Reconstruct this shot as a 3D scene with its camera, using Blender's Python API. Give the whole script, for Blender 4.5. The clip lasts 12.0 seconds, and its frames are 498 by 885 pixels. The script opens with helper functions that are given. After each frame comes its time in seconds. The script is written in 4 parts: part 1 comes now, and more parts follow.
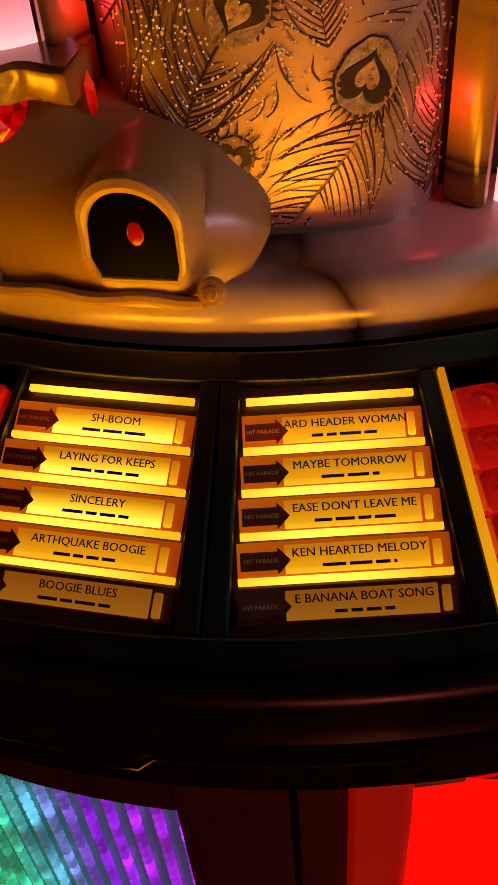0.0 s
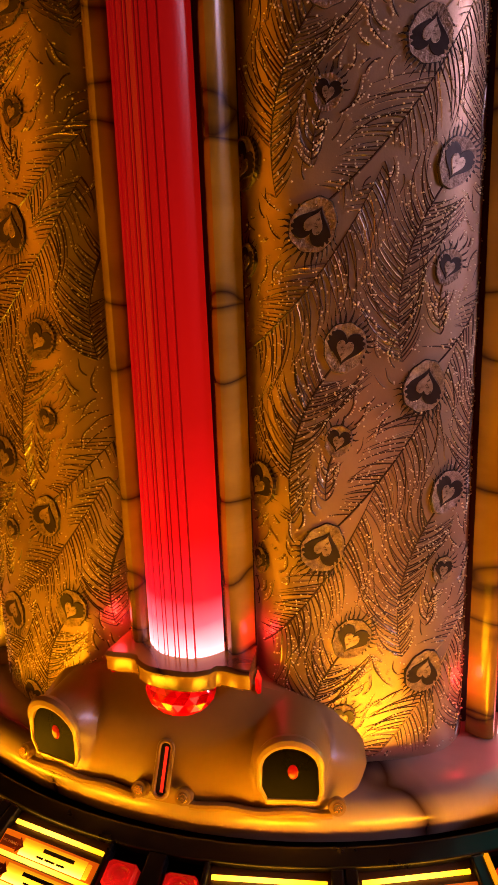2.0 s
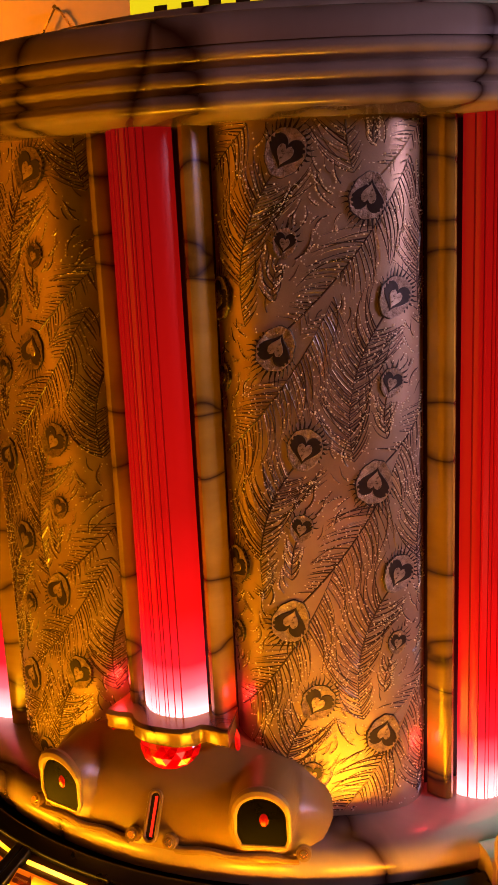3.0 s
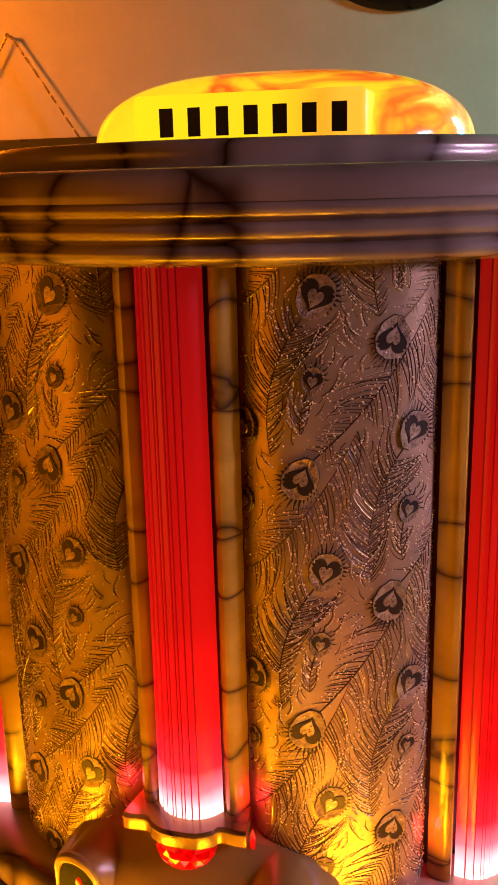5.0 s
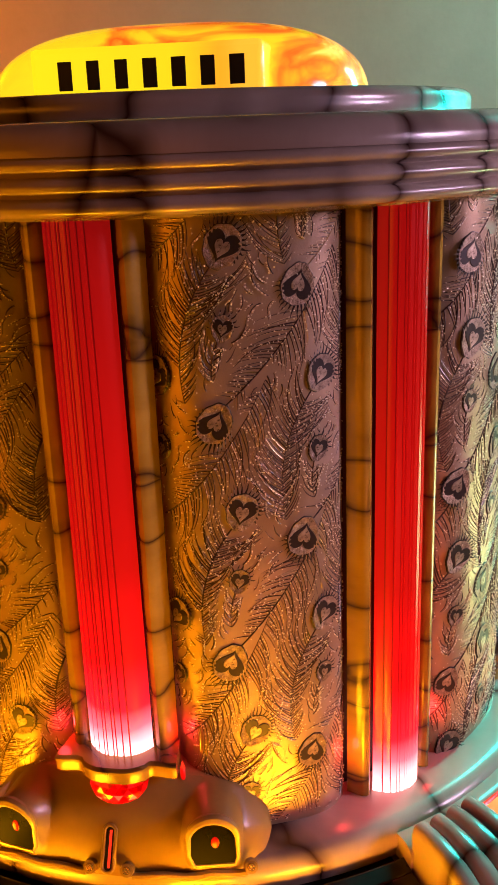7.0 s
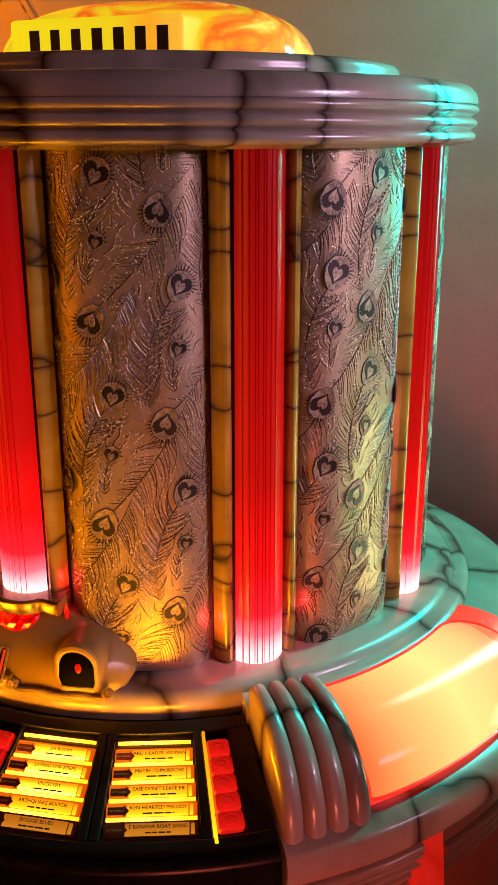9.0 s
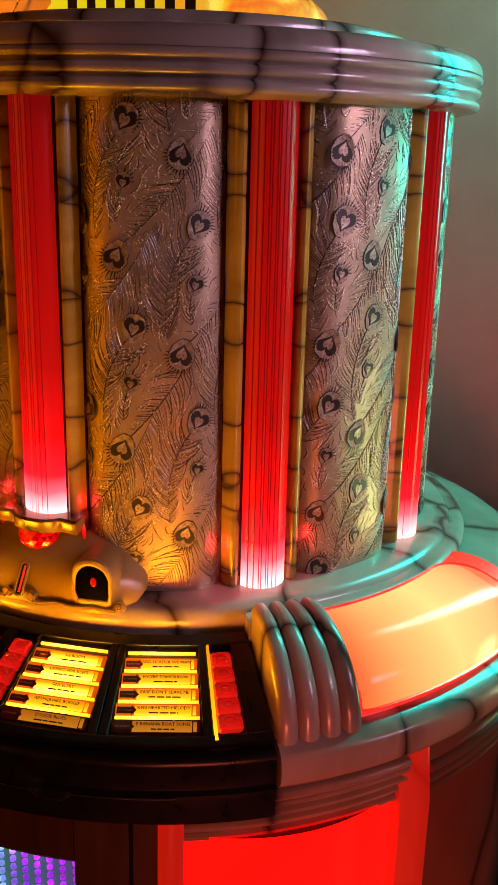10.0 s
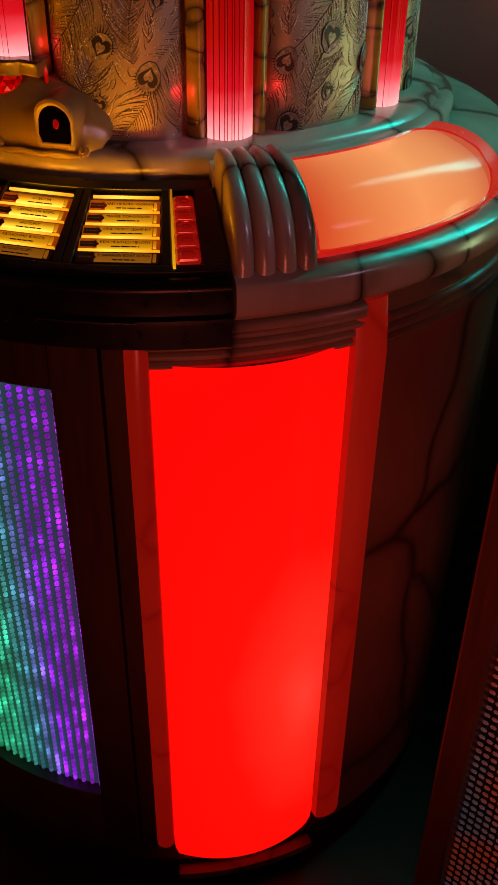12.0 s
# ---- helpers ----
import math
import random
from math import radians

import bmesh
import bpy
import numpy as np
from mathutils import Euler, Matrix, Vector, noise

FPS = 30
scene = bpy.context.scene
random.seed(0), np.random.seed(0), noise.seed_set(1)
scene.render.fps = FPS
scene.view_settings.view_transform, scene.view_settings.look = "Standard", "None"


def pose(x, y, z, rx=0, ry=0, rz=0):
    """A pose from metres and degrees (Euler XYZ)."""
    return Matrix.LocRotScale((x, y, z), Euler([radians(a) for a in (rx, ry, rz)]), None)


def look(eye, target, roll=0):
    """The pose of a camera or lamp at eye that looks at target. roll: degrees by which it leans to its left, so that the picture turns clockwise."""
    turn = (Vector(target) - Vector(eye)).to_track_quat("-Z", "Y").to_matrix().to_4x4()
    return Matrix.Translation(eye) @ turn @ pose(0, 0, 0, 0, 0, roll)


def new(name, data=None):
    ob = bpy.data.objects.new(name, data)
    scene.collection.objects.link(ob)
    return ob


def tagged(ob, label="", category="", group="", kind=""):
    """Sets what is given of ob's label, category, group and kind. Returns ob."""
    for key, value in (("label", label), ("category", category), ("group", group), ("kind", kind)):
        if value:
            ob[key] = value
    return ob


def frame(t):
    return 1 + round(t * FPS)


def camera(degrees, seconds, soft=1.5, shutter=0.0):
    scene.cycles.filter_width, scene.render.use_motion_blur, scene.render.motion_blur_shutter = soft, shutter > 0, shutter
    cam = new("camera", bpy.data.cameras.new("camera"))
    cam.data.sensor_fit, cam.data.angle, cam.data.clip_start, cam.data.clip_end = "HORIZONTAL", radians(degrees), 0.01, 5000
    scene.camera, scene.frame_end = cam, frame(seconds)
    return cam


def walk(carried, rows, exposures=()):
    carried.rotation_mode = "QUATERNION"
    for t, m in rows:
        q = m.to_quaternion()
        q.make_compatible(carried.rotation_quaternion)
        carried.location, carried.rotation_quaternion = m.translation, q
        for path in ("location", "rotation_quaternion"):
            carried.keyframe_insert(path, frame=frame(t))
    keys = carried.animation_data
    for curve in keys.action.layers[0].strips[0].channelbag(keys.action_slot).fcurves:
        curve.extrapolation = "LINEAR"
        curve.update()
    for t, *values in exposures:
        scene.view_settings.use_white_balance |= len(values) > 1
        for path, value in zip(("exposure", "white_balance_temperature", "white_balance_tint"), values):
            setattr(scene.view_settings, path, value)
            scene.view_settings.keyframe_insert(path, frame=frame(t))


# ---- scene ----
cam = camera(29.5, 12.0)
PATH = [
    (0, (0.227, -0.55, 1.224), (-0.408, 0.762, -0.146), -5),
    (0.5, (0.211, -0.592, 1.282), (-0.381, 0.952, 0.157), -2.6),
    (1, (0.194, -0.637, 1.338), (-0.386, 1.044, 0.423), -1.6),
    (1.5, (0.184, -0.679, 1.369), (-0.406, 1.063, 0.584), -2),
    (2, (0.191, -0.725, 1.391), (-0.397, 1.081, 0.763), -2),
    (2.5, (0.223, -0.75, 1.411), (-0.429, 1.069, 0.895), -2.5),
    (3, (0.263, -0.788, 1.422), (-0.445, 1.024, 0.958), -2.6),
    (3.5, (0.295, -0.813, 1.434), (-0.471, 0.98, 0.988), -2.2),
    (3.7, (0.289, -0.817, 1.445), (-0.481, 0.974, 1.000), -1.8),
    (5.3, (0.182, -0.801, 1.531), (-0.262, 1.067, 0.970), -1.8),
    (5.5, (0.177, -0.809, 1.534), (-0.221, 1.063, 0.954), -2.2),
    (6, (0.177, -0.818, 1.533), (-0.181, 1.053, 0.923), -2.3),
    (6.5, (0.181, -0.819, 1.527), (-0.151, 1.053, 0.906), -2.3),
    (7, (0.199, -0.826, 1.520), (-0.131, 1.045, 0.898), -2.1),
    (7.5, (0.249, -0.835, 1.510), (-0.109, 1.031, 0.887), -1.6),
    (7.7, (0.279, -0.833, 1.513), (-0.153, 1.01, 0.869), -1.5),
    (9.3, (0.479, -0.928, 1.467), (-0.222, 0.843, 0.857), 0.1),
    (9.5, (0.482, -0.942, 1.454), (-0.212, 0.836, 0.855), 0.5),
    (10, (0.497, -0.977, 1.433), (-0.228, 0.792, 0.846), 1.4),
    (10.5, (0.541, -1.013, 1.395), (-0.21, 0.729, 0.763), 1.5),
    (11, (0.573, -1.018, 1.373), (-0.171, 0.663, 0.585), 1.6),
    (11.5, (0.58, -1.006, 1.352), (-0.117, 0.56, 0.321), 1.7),
    (12, (0.6, -1.018, 1.308), (-0.092, 0.477, 0.173), 0.9),
]
EXPOSURES = [(0.0, -1.0), (0.6, -0.8), (1.5, -0.22), (3.0, -0.02), (5.5, 0.36), (7.5, 0.32), (9.5, -0.05), (11.0, -0.6), (12.0, -1.4)]
walk(cam, [(t, look(eye, target, roll)) for t, eye, target, roll in PATH], EXPOSURES)

# ---- world, lamps and added fill lights ----
world = bpy.data.worlds.new("world")
scene.world = world
world.use_nodes = True
world.node_tree.nodes["Background"].inputs[0].default_value = (0.6, 0.28, 0.24, 1)
world.node_tree.nodes["Background"].inputs[1].default_value = 0.02


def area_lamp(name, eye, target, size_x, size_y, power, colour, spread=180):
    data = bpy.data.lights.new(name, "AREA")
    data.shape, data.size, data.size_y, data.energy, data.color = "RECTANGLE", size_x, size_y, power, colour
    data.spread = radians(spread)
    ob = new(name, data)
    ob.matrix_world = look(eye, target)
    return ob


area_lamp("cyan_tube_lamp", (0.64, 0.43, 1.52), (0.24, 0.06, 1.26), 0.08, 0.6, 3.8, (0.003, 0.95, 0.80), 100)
# Unseen fill added for the pale sheen on the drum's right side.
area_lamp("white_panel_fill", (1.65, -0.28, 1.75), (0.24, -0.12, 1.30), 0.4, 0.3, 0.76, (0.95, 0.62, 0.92), 30)
# Unseen fill added for the greenish highlight on the second panel.
area_lamp("green_panel_fill", (0.95, 0.24, 0.88), (0.27, -0.08, 1.10), 0.12, 0.3, 0.26, (0.72, 1.0, 0.46), 60)
# Warm fill added to colour the drum's front; no lamp stands there.
area_lamp("amber_front_fill", (-1.25, -1.25, 1.15), (0.0, 0.0, 1.3), 1.5, 1.2, 4.3, (1.0, 0.25, 0.003), 110)
# Two unseen fills that tint the wall, amber to the left, grey-green right.
area_lamp("amber_wall_fill", (-1.15, 0.02, 1.95), (-0.72, 0.5, 1.74), 0.2, 0.2, 3.0, (1.0, 0.20, 0.002), 66)
area_lamp("grey_wall_fill", (1.15, 0.12, 2.0), (0.40, 0.5, 1.70), 0.2, 0.2, 1.0, (0.60, 1.0, 0.82), 46)
# Red fill added to lift the dark lower cabinet; its source is invented.
area_lamp("red_side_fill", (0.95, -1.6, 0.60), (0.38, -0.1, 0.62), 0.4, 0.4, 1.5, (1.0, 0.15, 0.09), 44)
# Another wall fill, added for the pink tone low on the right.
area_lamp("pink_wall_fill", (1.25, 0.08, 1.2), (0.48, 0.5, 1.2), 0.2, 0.2, 0.34, (1.0, 0.20, 0.34), 46)

for th, z in ((8.9, 1.115), (-8.9, 1.115), (33.4, 1.075), (51.2, 1.075)):
    data = bpy.data.lights.new("pilaster_foot_lamp", "POINT")
    data.energy, data.color, data.shadow_soft_size = 0.018, (1.0, 0.03, 0.04), 0.004
    new("pilaster_foot_lamp", data).location = (0.290 * math.sin(radians(th)), 0.018 - 0.290 * math.cos(radians(th)), z)

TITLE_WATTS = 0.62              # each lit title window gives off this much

# ---- materials ----


def nodes_of(name):
    m = bpy.data.materials.new(name)
    m.use_nodes = True
    return m, m.node_tree.nodes, m.node_tree.links, m.node_tree.nodes["Principled BSDF"]


def coords(nd, lk, space="Object", scale=(1, 1, 1)):
    c, mp = nd.new("ShaderNodeTexCoord"), nd.new("ShaderNodeMapping")
    mp.inputs["Scale"].default_value = scale
    lk.new(c.outputs[space], mp.inputs["Vector"])
    return mp.outputs["Vector"]


def noise_tex(nd, lk, vec, scale, detail=3.0, distortion=0.0):
    n = nd.new("ShaderNodeTexNoise")
    n.inputs["Scale"].default_value, n.inputs["Detail"].default_value = scale, detail
    n.inputs["Distortion"].default_value = distortion
    lk.new(vec, n.inputs["Vector"])
    return n.outputs["Fac"]


def ramp(nd, lk, fac, stops):
    r = nd.new("ShaderNodeValToRGB")
    while len(r.color_ramp.elements) < len(stops):
        r.color_ramp.elements.new(0.5)
    for e, (p, c) in zip(r.color_ramp.elements, stops):
        e.position = p
        e.color = (*c, 1) if len(c) == 3 else c
    lk.new(fac, r.inputs["Fac"])
    return r.outputs["Color"]


def bump(nd, lk, p, height, strength, distance):
    b = nd.new("ShaderNodeBump")
    b.inputs["Strength"].default_value, b.inputs["Distance"].default_value = strength, distance
    lk.new(height, b.inputs["Height"])
    lk.new(b.outputs["Normal"], p.inputs["Normal"])


def mix(nd, lk, kind, fac, a, b):
    m = nd.new("ShaderNodeMix")
    m.data_type, m.blend_type = "RGBA", kind
    for sock, v in ((m.inputs[0], fac), (m.inputs[6], a), (m.inputs[7], b)):
        if hasattr(v, "is_output"):
            lk.new(v, sock)
        else:
            sock.default_value = v if isinstance(v, float) else (*v, 1)
    return m.outputs[2]


def plain(name, low, high, rough, metal=0.0, scale=40.0, relief=0.15, coat=0.0, distance=0.001, stretch=(1, 1, 1)):
    """A surface that wavers between two colours, with a fine relief and uneven gloss."""
    m, nd, lk, p = nodes_of(name)
    vec = coords(nd, lk, "Object", stretch)
    big = noise_tex(nd, lk, vec, scale * 0.18, 4)
    fine = noise_tex(nd, lk, vec, scale, 5)
    lk.new(ramp(nd, lk, mix(nd, lk, "MIX", 0.4, big, fine), [(0.3, low), (0.7, high)]), p.inputs["Base Color"])
    lk.new(ramp(nd, lk, fine, [(0.25, (rough * 0.75,) * 3), (0.8, (min(1, rough * 1.3),) * 3)]), p.inputs["Roughness"])
    p.inputs["Metallic"].default_value, p.inputs["Coat Weight"].default_value = metal, coat
    p.inputs["Coat Roughness"].default_value = 0.08
    bump(nd, lk, p, fine, relief, distance)
    return m


def marbled(name, pale, vein, scale, rough=0.24, glow=None):
    """Marbled moulded plastic: soft cells of cream parted by dark brown veins."""
    m, nd, lk, p = nodes_of(name)
    vec = coords(nd, lk, "Object", scale)
    warp = nd.new("ShaderNodeTexNoise")
    warp.inputs["Scale"].default_value, warp.inputs["Detail"].default_value = 1.3, 3
    lk.new(vec, warp.inputs["Vector"])
    bent = nd.new("ShaderNodeVectorMath")
    bent.operation = "MULTIPLY_ADD"
    bent.inputs[1].default_value = (0.55, 0.55, 0.55)
    lk.new(warp.outputs["Color"], bent.inputs[0])
    lk.new(vec, bent.inputs[2])
    v = nd.new("ShaderNodeTexVoronoi")
    v.feature = "DISTANCE_TO_EDGE"
    v.inputs["Scale"].default_value = 1.0
    lk.new(bent.outputs[0], v.inputs["Vector"])
    body = ramp(nd, lk, v.outputs["Distance"], [(0.0, vein), (0.016, tuple(0.35 * a + 0.65 * b for a, b in zip(pale, vein))), (0.05, tuple(0.80 * a for a in pale)), (0.2, pale)])
    cloud = ramp(nd, lk, noise_tex(nd, lk, vec, 2.2, 5, 0.6), [(0.3, (0.72, 0.68, 0.66)), (0.7, (1, 1, 1))])
    lk.new(mix(nd, lk, "MULTIPLY", 1.0, body, cloud), p.inputs["Base Color"])
    scuff = noise_tex(nd, lk, coords(nd, lk), 160, 4)
    lk.new(ramp(nd, lk, scuff, [(0.3, (rough * 0.93,) * 3), (0.75, (rough * 1.12,) * 3)]), p.inputs["Roughness"])
    p.inputs["Coat Weight"].default_value, p.inputs["Coat Roughness"].default_value = 0.25, 0.12
    p.inputs["Subsurface Weight"].default_value, p.inputs["Subsurface Scale"].default_value = 0.0, 0.004
    bump(nd, lk, p, scuff, 0.008, 0.0005)
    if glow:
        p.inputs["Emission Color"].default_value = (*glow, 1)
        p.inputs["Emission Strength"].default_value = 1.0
    return m


def glowing(name, base, stops, axis, strength, space="Generated", rough=0.2, wobble=0.0, wob_scale=6.0):
    """Translucent plastic with a lamp behind it: brighter where the lamp stands along the given axis."""
    m, nd, lk, p = nodes_of(name)
    c = nd.new("ShaderNodeTexCoord")
    sep = nd.new("ShaderNodeSeparateXYZ")
    lk.new(c.outputs[space], sep.inputs[0])
    fac = sep.outputs[axis]
    if wobble:
        n = noise_tex(nd, lk, c.outputs["Object"], wob_scale, 3, 0.4)
        a = nd.new("ShaderNodeMath")
        a.operation = "MULTIPLY_ADD"
        a.inputs[1].default_value = wobble
        lk.new(n, a.inputs[0])
        lk.new(fac, a.inputs[2])
        fac = a.outputs[0]
    lk.new(ramp(nd, lk, fac, stops), p.inputs["Emission Color"])
    p.inputs["Base Color"].default_value = (*base, 1)
    p.inputs["Roughness"].default_value = rough
    p.inputs["Emission Strength"].default_value = strength
    p.inputs["Specular IOR Level"].default_value = 0.25
    bump(nd, lk, p, noise_tex(nd, lk, c.outputs["Object"], 60, 3), 0.04, 0.001)
    return m


CREAM = marbled("marbled_cream_plastic", (0.50, 0.41, 0.34), (0.05, 0.022, 0.015), (5.5, 5.5, 1.1))
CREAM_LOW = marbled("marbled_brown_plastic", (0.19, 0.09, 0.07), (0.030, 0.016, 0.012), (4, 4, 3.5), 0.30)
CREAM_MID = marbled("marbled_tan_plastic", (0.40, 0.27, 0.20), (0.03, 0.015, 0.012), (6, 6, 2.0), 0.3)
CREAM_SMALL = marbled("marbled_yellow_plastic", (0.42, 0.26, 0.035), (0.05, 0.025, 0.012), (5, 5, 15))
# Red emission in the jambs stands in for light from the panel beside them.
JAMB = marbled("marbled_jamb_painted_glow", (0.28, 0.085, 0.06), (0.05, 0.02, 0.015), (7, 7, 5), 0.3, (0.42, 0.003, 0.001))
CASTING = plain("painted_casting", (0.19, 0.115, 0.032), (0.28, 0.175, 0.05), 0.36, 0.0, 55, 0.10, 0.05)
BLACK = plain("black_bakelite", (0.003, 0.003, 0.004), (0.008, 0.007, 0.007), 0.32, 0.0, 70, 0.1)
DARK = plain("dark_recess", (0.004, 0.003, 0.003), (0.012, 0.008, 0.006), 0.6, 0.0, 40)
CHROME = plain("worn_chrome", (0.55, 0.52, 0.48), (0.75, 0.72, 0.68), 0.22, 1.0, 90, 0.08)
BRASS = plain("brass_trim", (0.58, 0.40, 0.13), (0.78, 0.58, 0.22), 0.26, 0.8, 80, 0.12)
WOOD = plain("dark_walnut", (0.030, 0.013, 0.008), (0.075, 0.034, 0.02), 0.38, 0.0, 26, 0.25, 0.1, 0.001, (5, 5, 0.5))
KICK = plain("black_base_paint", (0.006, 0.005, 0.005), (0.02, 0.017, 0.015), 0.55, 0.0, 30)
RED_GLASS = plain("red_trim", (0.42, 0.012, 0.008), (0.62, 0.03, 0.02), 0.25, 0.0, 60, 0.1, 0.3)
RUBY = glowing("ruby_glass", (0.5, 0.0, 0.0), [(0.25, (0.12, 0.001, 0.001)), (0.6, (0.45, 0.003, 0.002)), (0.95, (0.9, 0.008, 0.004)), (1.0, (1.2, 0.05, 0.015))], 2, 0.75, "Generated", 0.08, 0.6, 150)
# Reflected red of the coin windows, put in as emission.
GLINT = glowing("red_window_glint", (0.2, 0.0, 0.0), [(0.0, (0.01, 0.0003, 0.0003)), (1.0, (0.07, 0.002, 0.001))], 1, 1.0, "Generated", 0.2, 0.5, 200)
PILASTER = glowing("lit_red_pilaster", (0.20, 0.003, 0.002), [(0.0, (4.0, 1.9, 1.9)), (0.035, (3.2, 0.95, 1.0)), (0.075, (2.4, 0.20, 0.27)), (0.12, (1.6, 0.015, 0.035)), (0.22, (0.9, 0.003, 0.005)), (0.40, (0.42, 0.003, 0.002)), (1.0, (0.17, 0.002, 0.002))], 2, 1.0, "Generated", 0.24, 0.02, 30)
# Dimmer glow paints the shade that emission leaves out of the grooves.
GROOVE_SHADE = glowing("shaded_pilaster_groove", (0.12, 0.0, 0.0), [(0.0, (0.8, 0.05, 0.07)), (0.06, (0.5, 0.006, 0.010)), (0.16, (0.26, 0.001, 0.001)), (1.0, (0.06, 0.001, 0.001))], 2, 1.0, "Generated", 0.4)


def door_panel():
    """Red translucent panel: even glow, with a paler patch where the bulb stands close behind it."""
    m, nd, lk, p = nodes_of("lit_red_panel")
    c, sep, flip, place = (nd.new("ShaderNode" + kind) for kind in ("TexCoord", "SeparateXYZ", "Math", "CombineXYZ"))
    flip.operation = "ABSOLUTE"
    lk.new(c.outputs["Object"], sep.inputs[0])
    lk.new(sep.outputs[0], flip.inputs[0])
    low = nd.new("ShaderNodeMath")
    low.operation = "MULTIPLY"
    low.inputs[1].default_value = 0.42
    lk.new(sep.outputs[2], low.inputs[0])
    for sock, out in zip(place.inputs, (flip.outputs[0], sep.outputs[1], low.outputs[0])):
        lk.new(out, sock)
    far = nd.new("ShaderNodeVectorMath")
    far.operation = "DISTANCE"
    far.inputs[1].default_value = (0.335, -0.285, 0.16)
    lk.new(place.outputs[0], far.inputs[0])
    wave = nd.new("ShaderNodeMath")
    wave.operation = "MULTIPLY_ADD"
    wave.inputs[1].default_value = 0.05
    lk.new(noise_tex(nd, lk, c.outputs["Object"], 5, 3, 0.6), wave.inputs[0])
    lk.new(far.outputs["Value"], wave.inputs[2])
    lk.new(ramp(nd, lk, wave.outputs[0], [(0.02, (3.0, 0.15, 0.095)), (0.07, (2.9, 0.06, 0.03)), (0.13, (2.8, 0.012, 0.006)), (0.24, (2.8, 0.007, 0.004)), (0.40, (2.8, 0.009, 0.002))]), p.inputs["Emission Color"])
    p.inputs["Emission Strength"].default_value = 1.0
    p.inputs["Base Color"].default_value = (0.45, 0.004, 0.003, 1)
    p.inputs["Roughness"].default_value = 0.16
    p.inputs["Specular IOR Level"].default_value = 0.3
    bump(nd, lk, p, noise_tex(nd, lk, c.outputs["Object"], 14, 3), 0.06, 0.003)
    return m


DOOR_PANEL = door_panel()


def lamp_panel():
    """Peach light channel: a bulb behind the middle of frosted plastic, red towards the rim."""
    m, nd, lk, p = nodes_of("lit_peach_panel")
    c = nd.new("ShaderNodeTexCoord")
    sep = nd.new("ShaderNodeSeparateXYZ")
    lk.new(c.outputs["UV"], sep.inputs[0])
    n = noise_tex(nd, lk, c.outputs["Object"], 9, 2, 0.3)
    a = nd.new("ShaderNodeMath")
    a.operation = "MULTIPLY_ADD"
    a.inputs[1].default_value = 0.12
    lk.new(n, a.inputs[0])
    lk.new(sep.outputs[0], a.inputs[2])
    lk.new(ramp(nd, lk, a.outputs[0], [(0.0, (1.4, 0.05, 0.012)), (0.10, (1.6, 0.18, 0.045)), (0.28, (1.9, 0.46, 0.13)), (0.58, (2.3, 0.82, 0.27)), (0.85, (1.9, 0.58, 0.20)), (1.0, (1.5, 0.30, 0.13)), (1.12, (1.3, 0.14, 0.06))]), p.inputs["Emission Color"])
    p.inputs["Emission Strength"].default_value = 1.0
    p.inputs["Base Color"].default_value = (0.5, 0.12, 0.05, 1)
    p.inputs["Roughness"].default_value = 0.16
    p.inputs["Specular IOR Level"].default_value = 0.12
    return m


LIGHT_PANEL = lamp_panel()
# Emission stands in for the channel's light in its red surround and bead.
SURROUND = marbled("red_surround_painted_glow", (0.50, 0.10, 0.07), (0.10, 0.01, 0.008), (7, 7, 5), 0.25, (1.2, 0.016, 0.008))


def dome_glass():
    """Swirled yellow, orange and red plastic over a bulb."""
    m, nd, lk, p = nodes_of("swirled_dome_plastic")
    vec = coords(nd, lk, "Object", (1, 1, 2.4))
    n = noise_tex(nd, lk, vec, 9, 4, 1.6)
    c = nd.new("ShaderNodeTexCoord")
    sep = nd.new("ShaderNodeSeparateXYZ")
    lk.new(c.outputs["Object"], sep.inputs[0])
    a = nd.new("ShaderNodeMath")
    a.operation = "MULTIPLY_ADD"
    a.inputs[1].default_value = 1.1
    lk.new(sep.outputs[0], a.inputs[0])
    lk.new(n, a.inputs[2])
    lk.new(ramp(nd, lk, a.outputs[0], [(0.28, (0.80, 0.66, 0.012)), (0.47, (0.88, 0.58, 0.012)), (0.56, (0.9, 0.26, 0.010)), (0.62, (0.85, 0.09, 0.006)), (0.68, (1.0, 0.30, 0.015)), (0.78, (1.8, 0.85, 0.16)), (0.88, (1.0, 0.22, 0.012))]), p.inputs["Emission Color"])
    p.inputs["Emission Strength"].default_value = 1.0
    p.inputs["Base Color"].default_value = (0.6, 0.35, 0.05, 1)
    p.inputs["Roughness"].default_value = 0.15
    p.inputs["Coat Weight"].default_value = 0.6
    return m


DOME = dome_glass()
SIGN = glowing("lit_yellow_sign", (0.6, 0.4, 0.03), [(0.0, (0.80, 0.66, 0.008)), (0.68, (0.76, 0.58, 0.01)), (0.90, (0.85, 0.34, 0.015)), (1.0, (0.85, 0.42, 0.03))], 0, 1.0, "Generated", 0.25, 0.16, 22)
INK = plain("black_ink", (0.005, 0.004, 0.004), (0.012, 0.008, 0.006), 0.5)


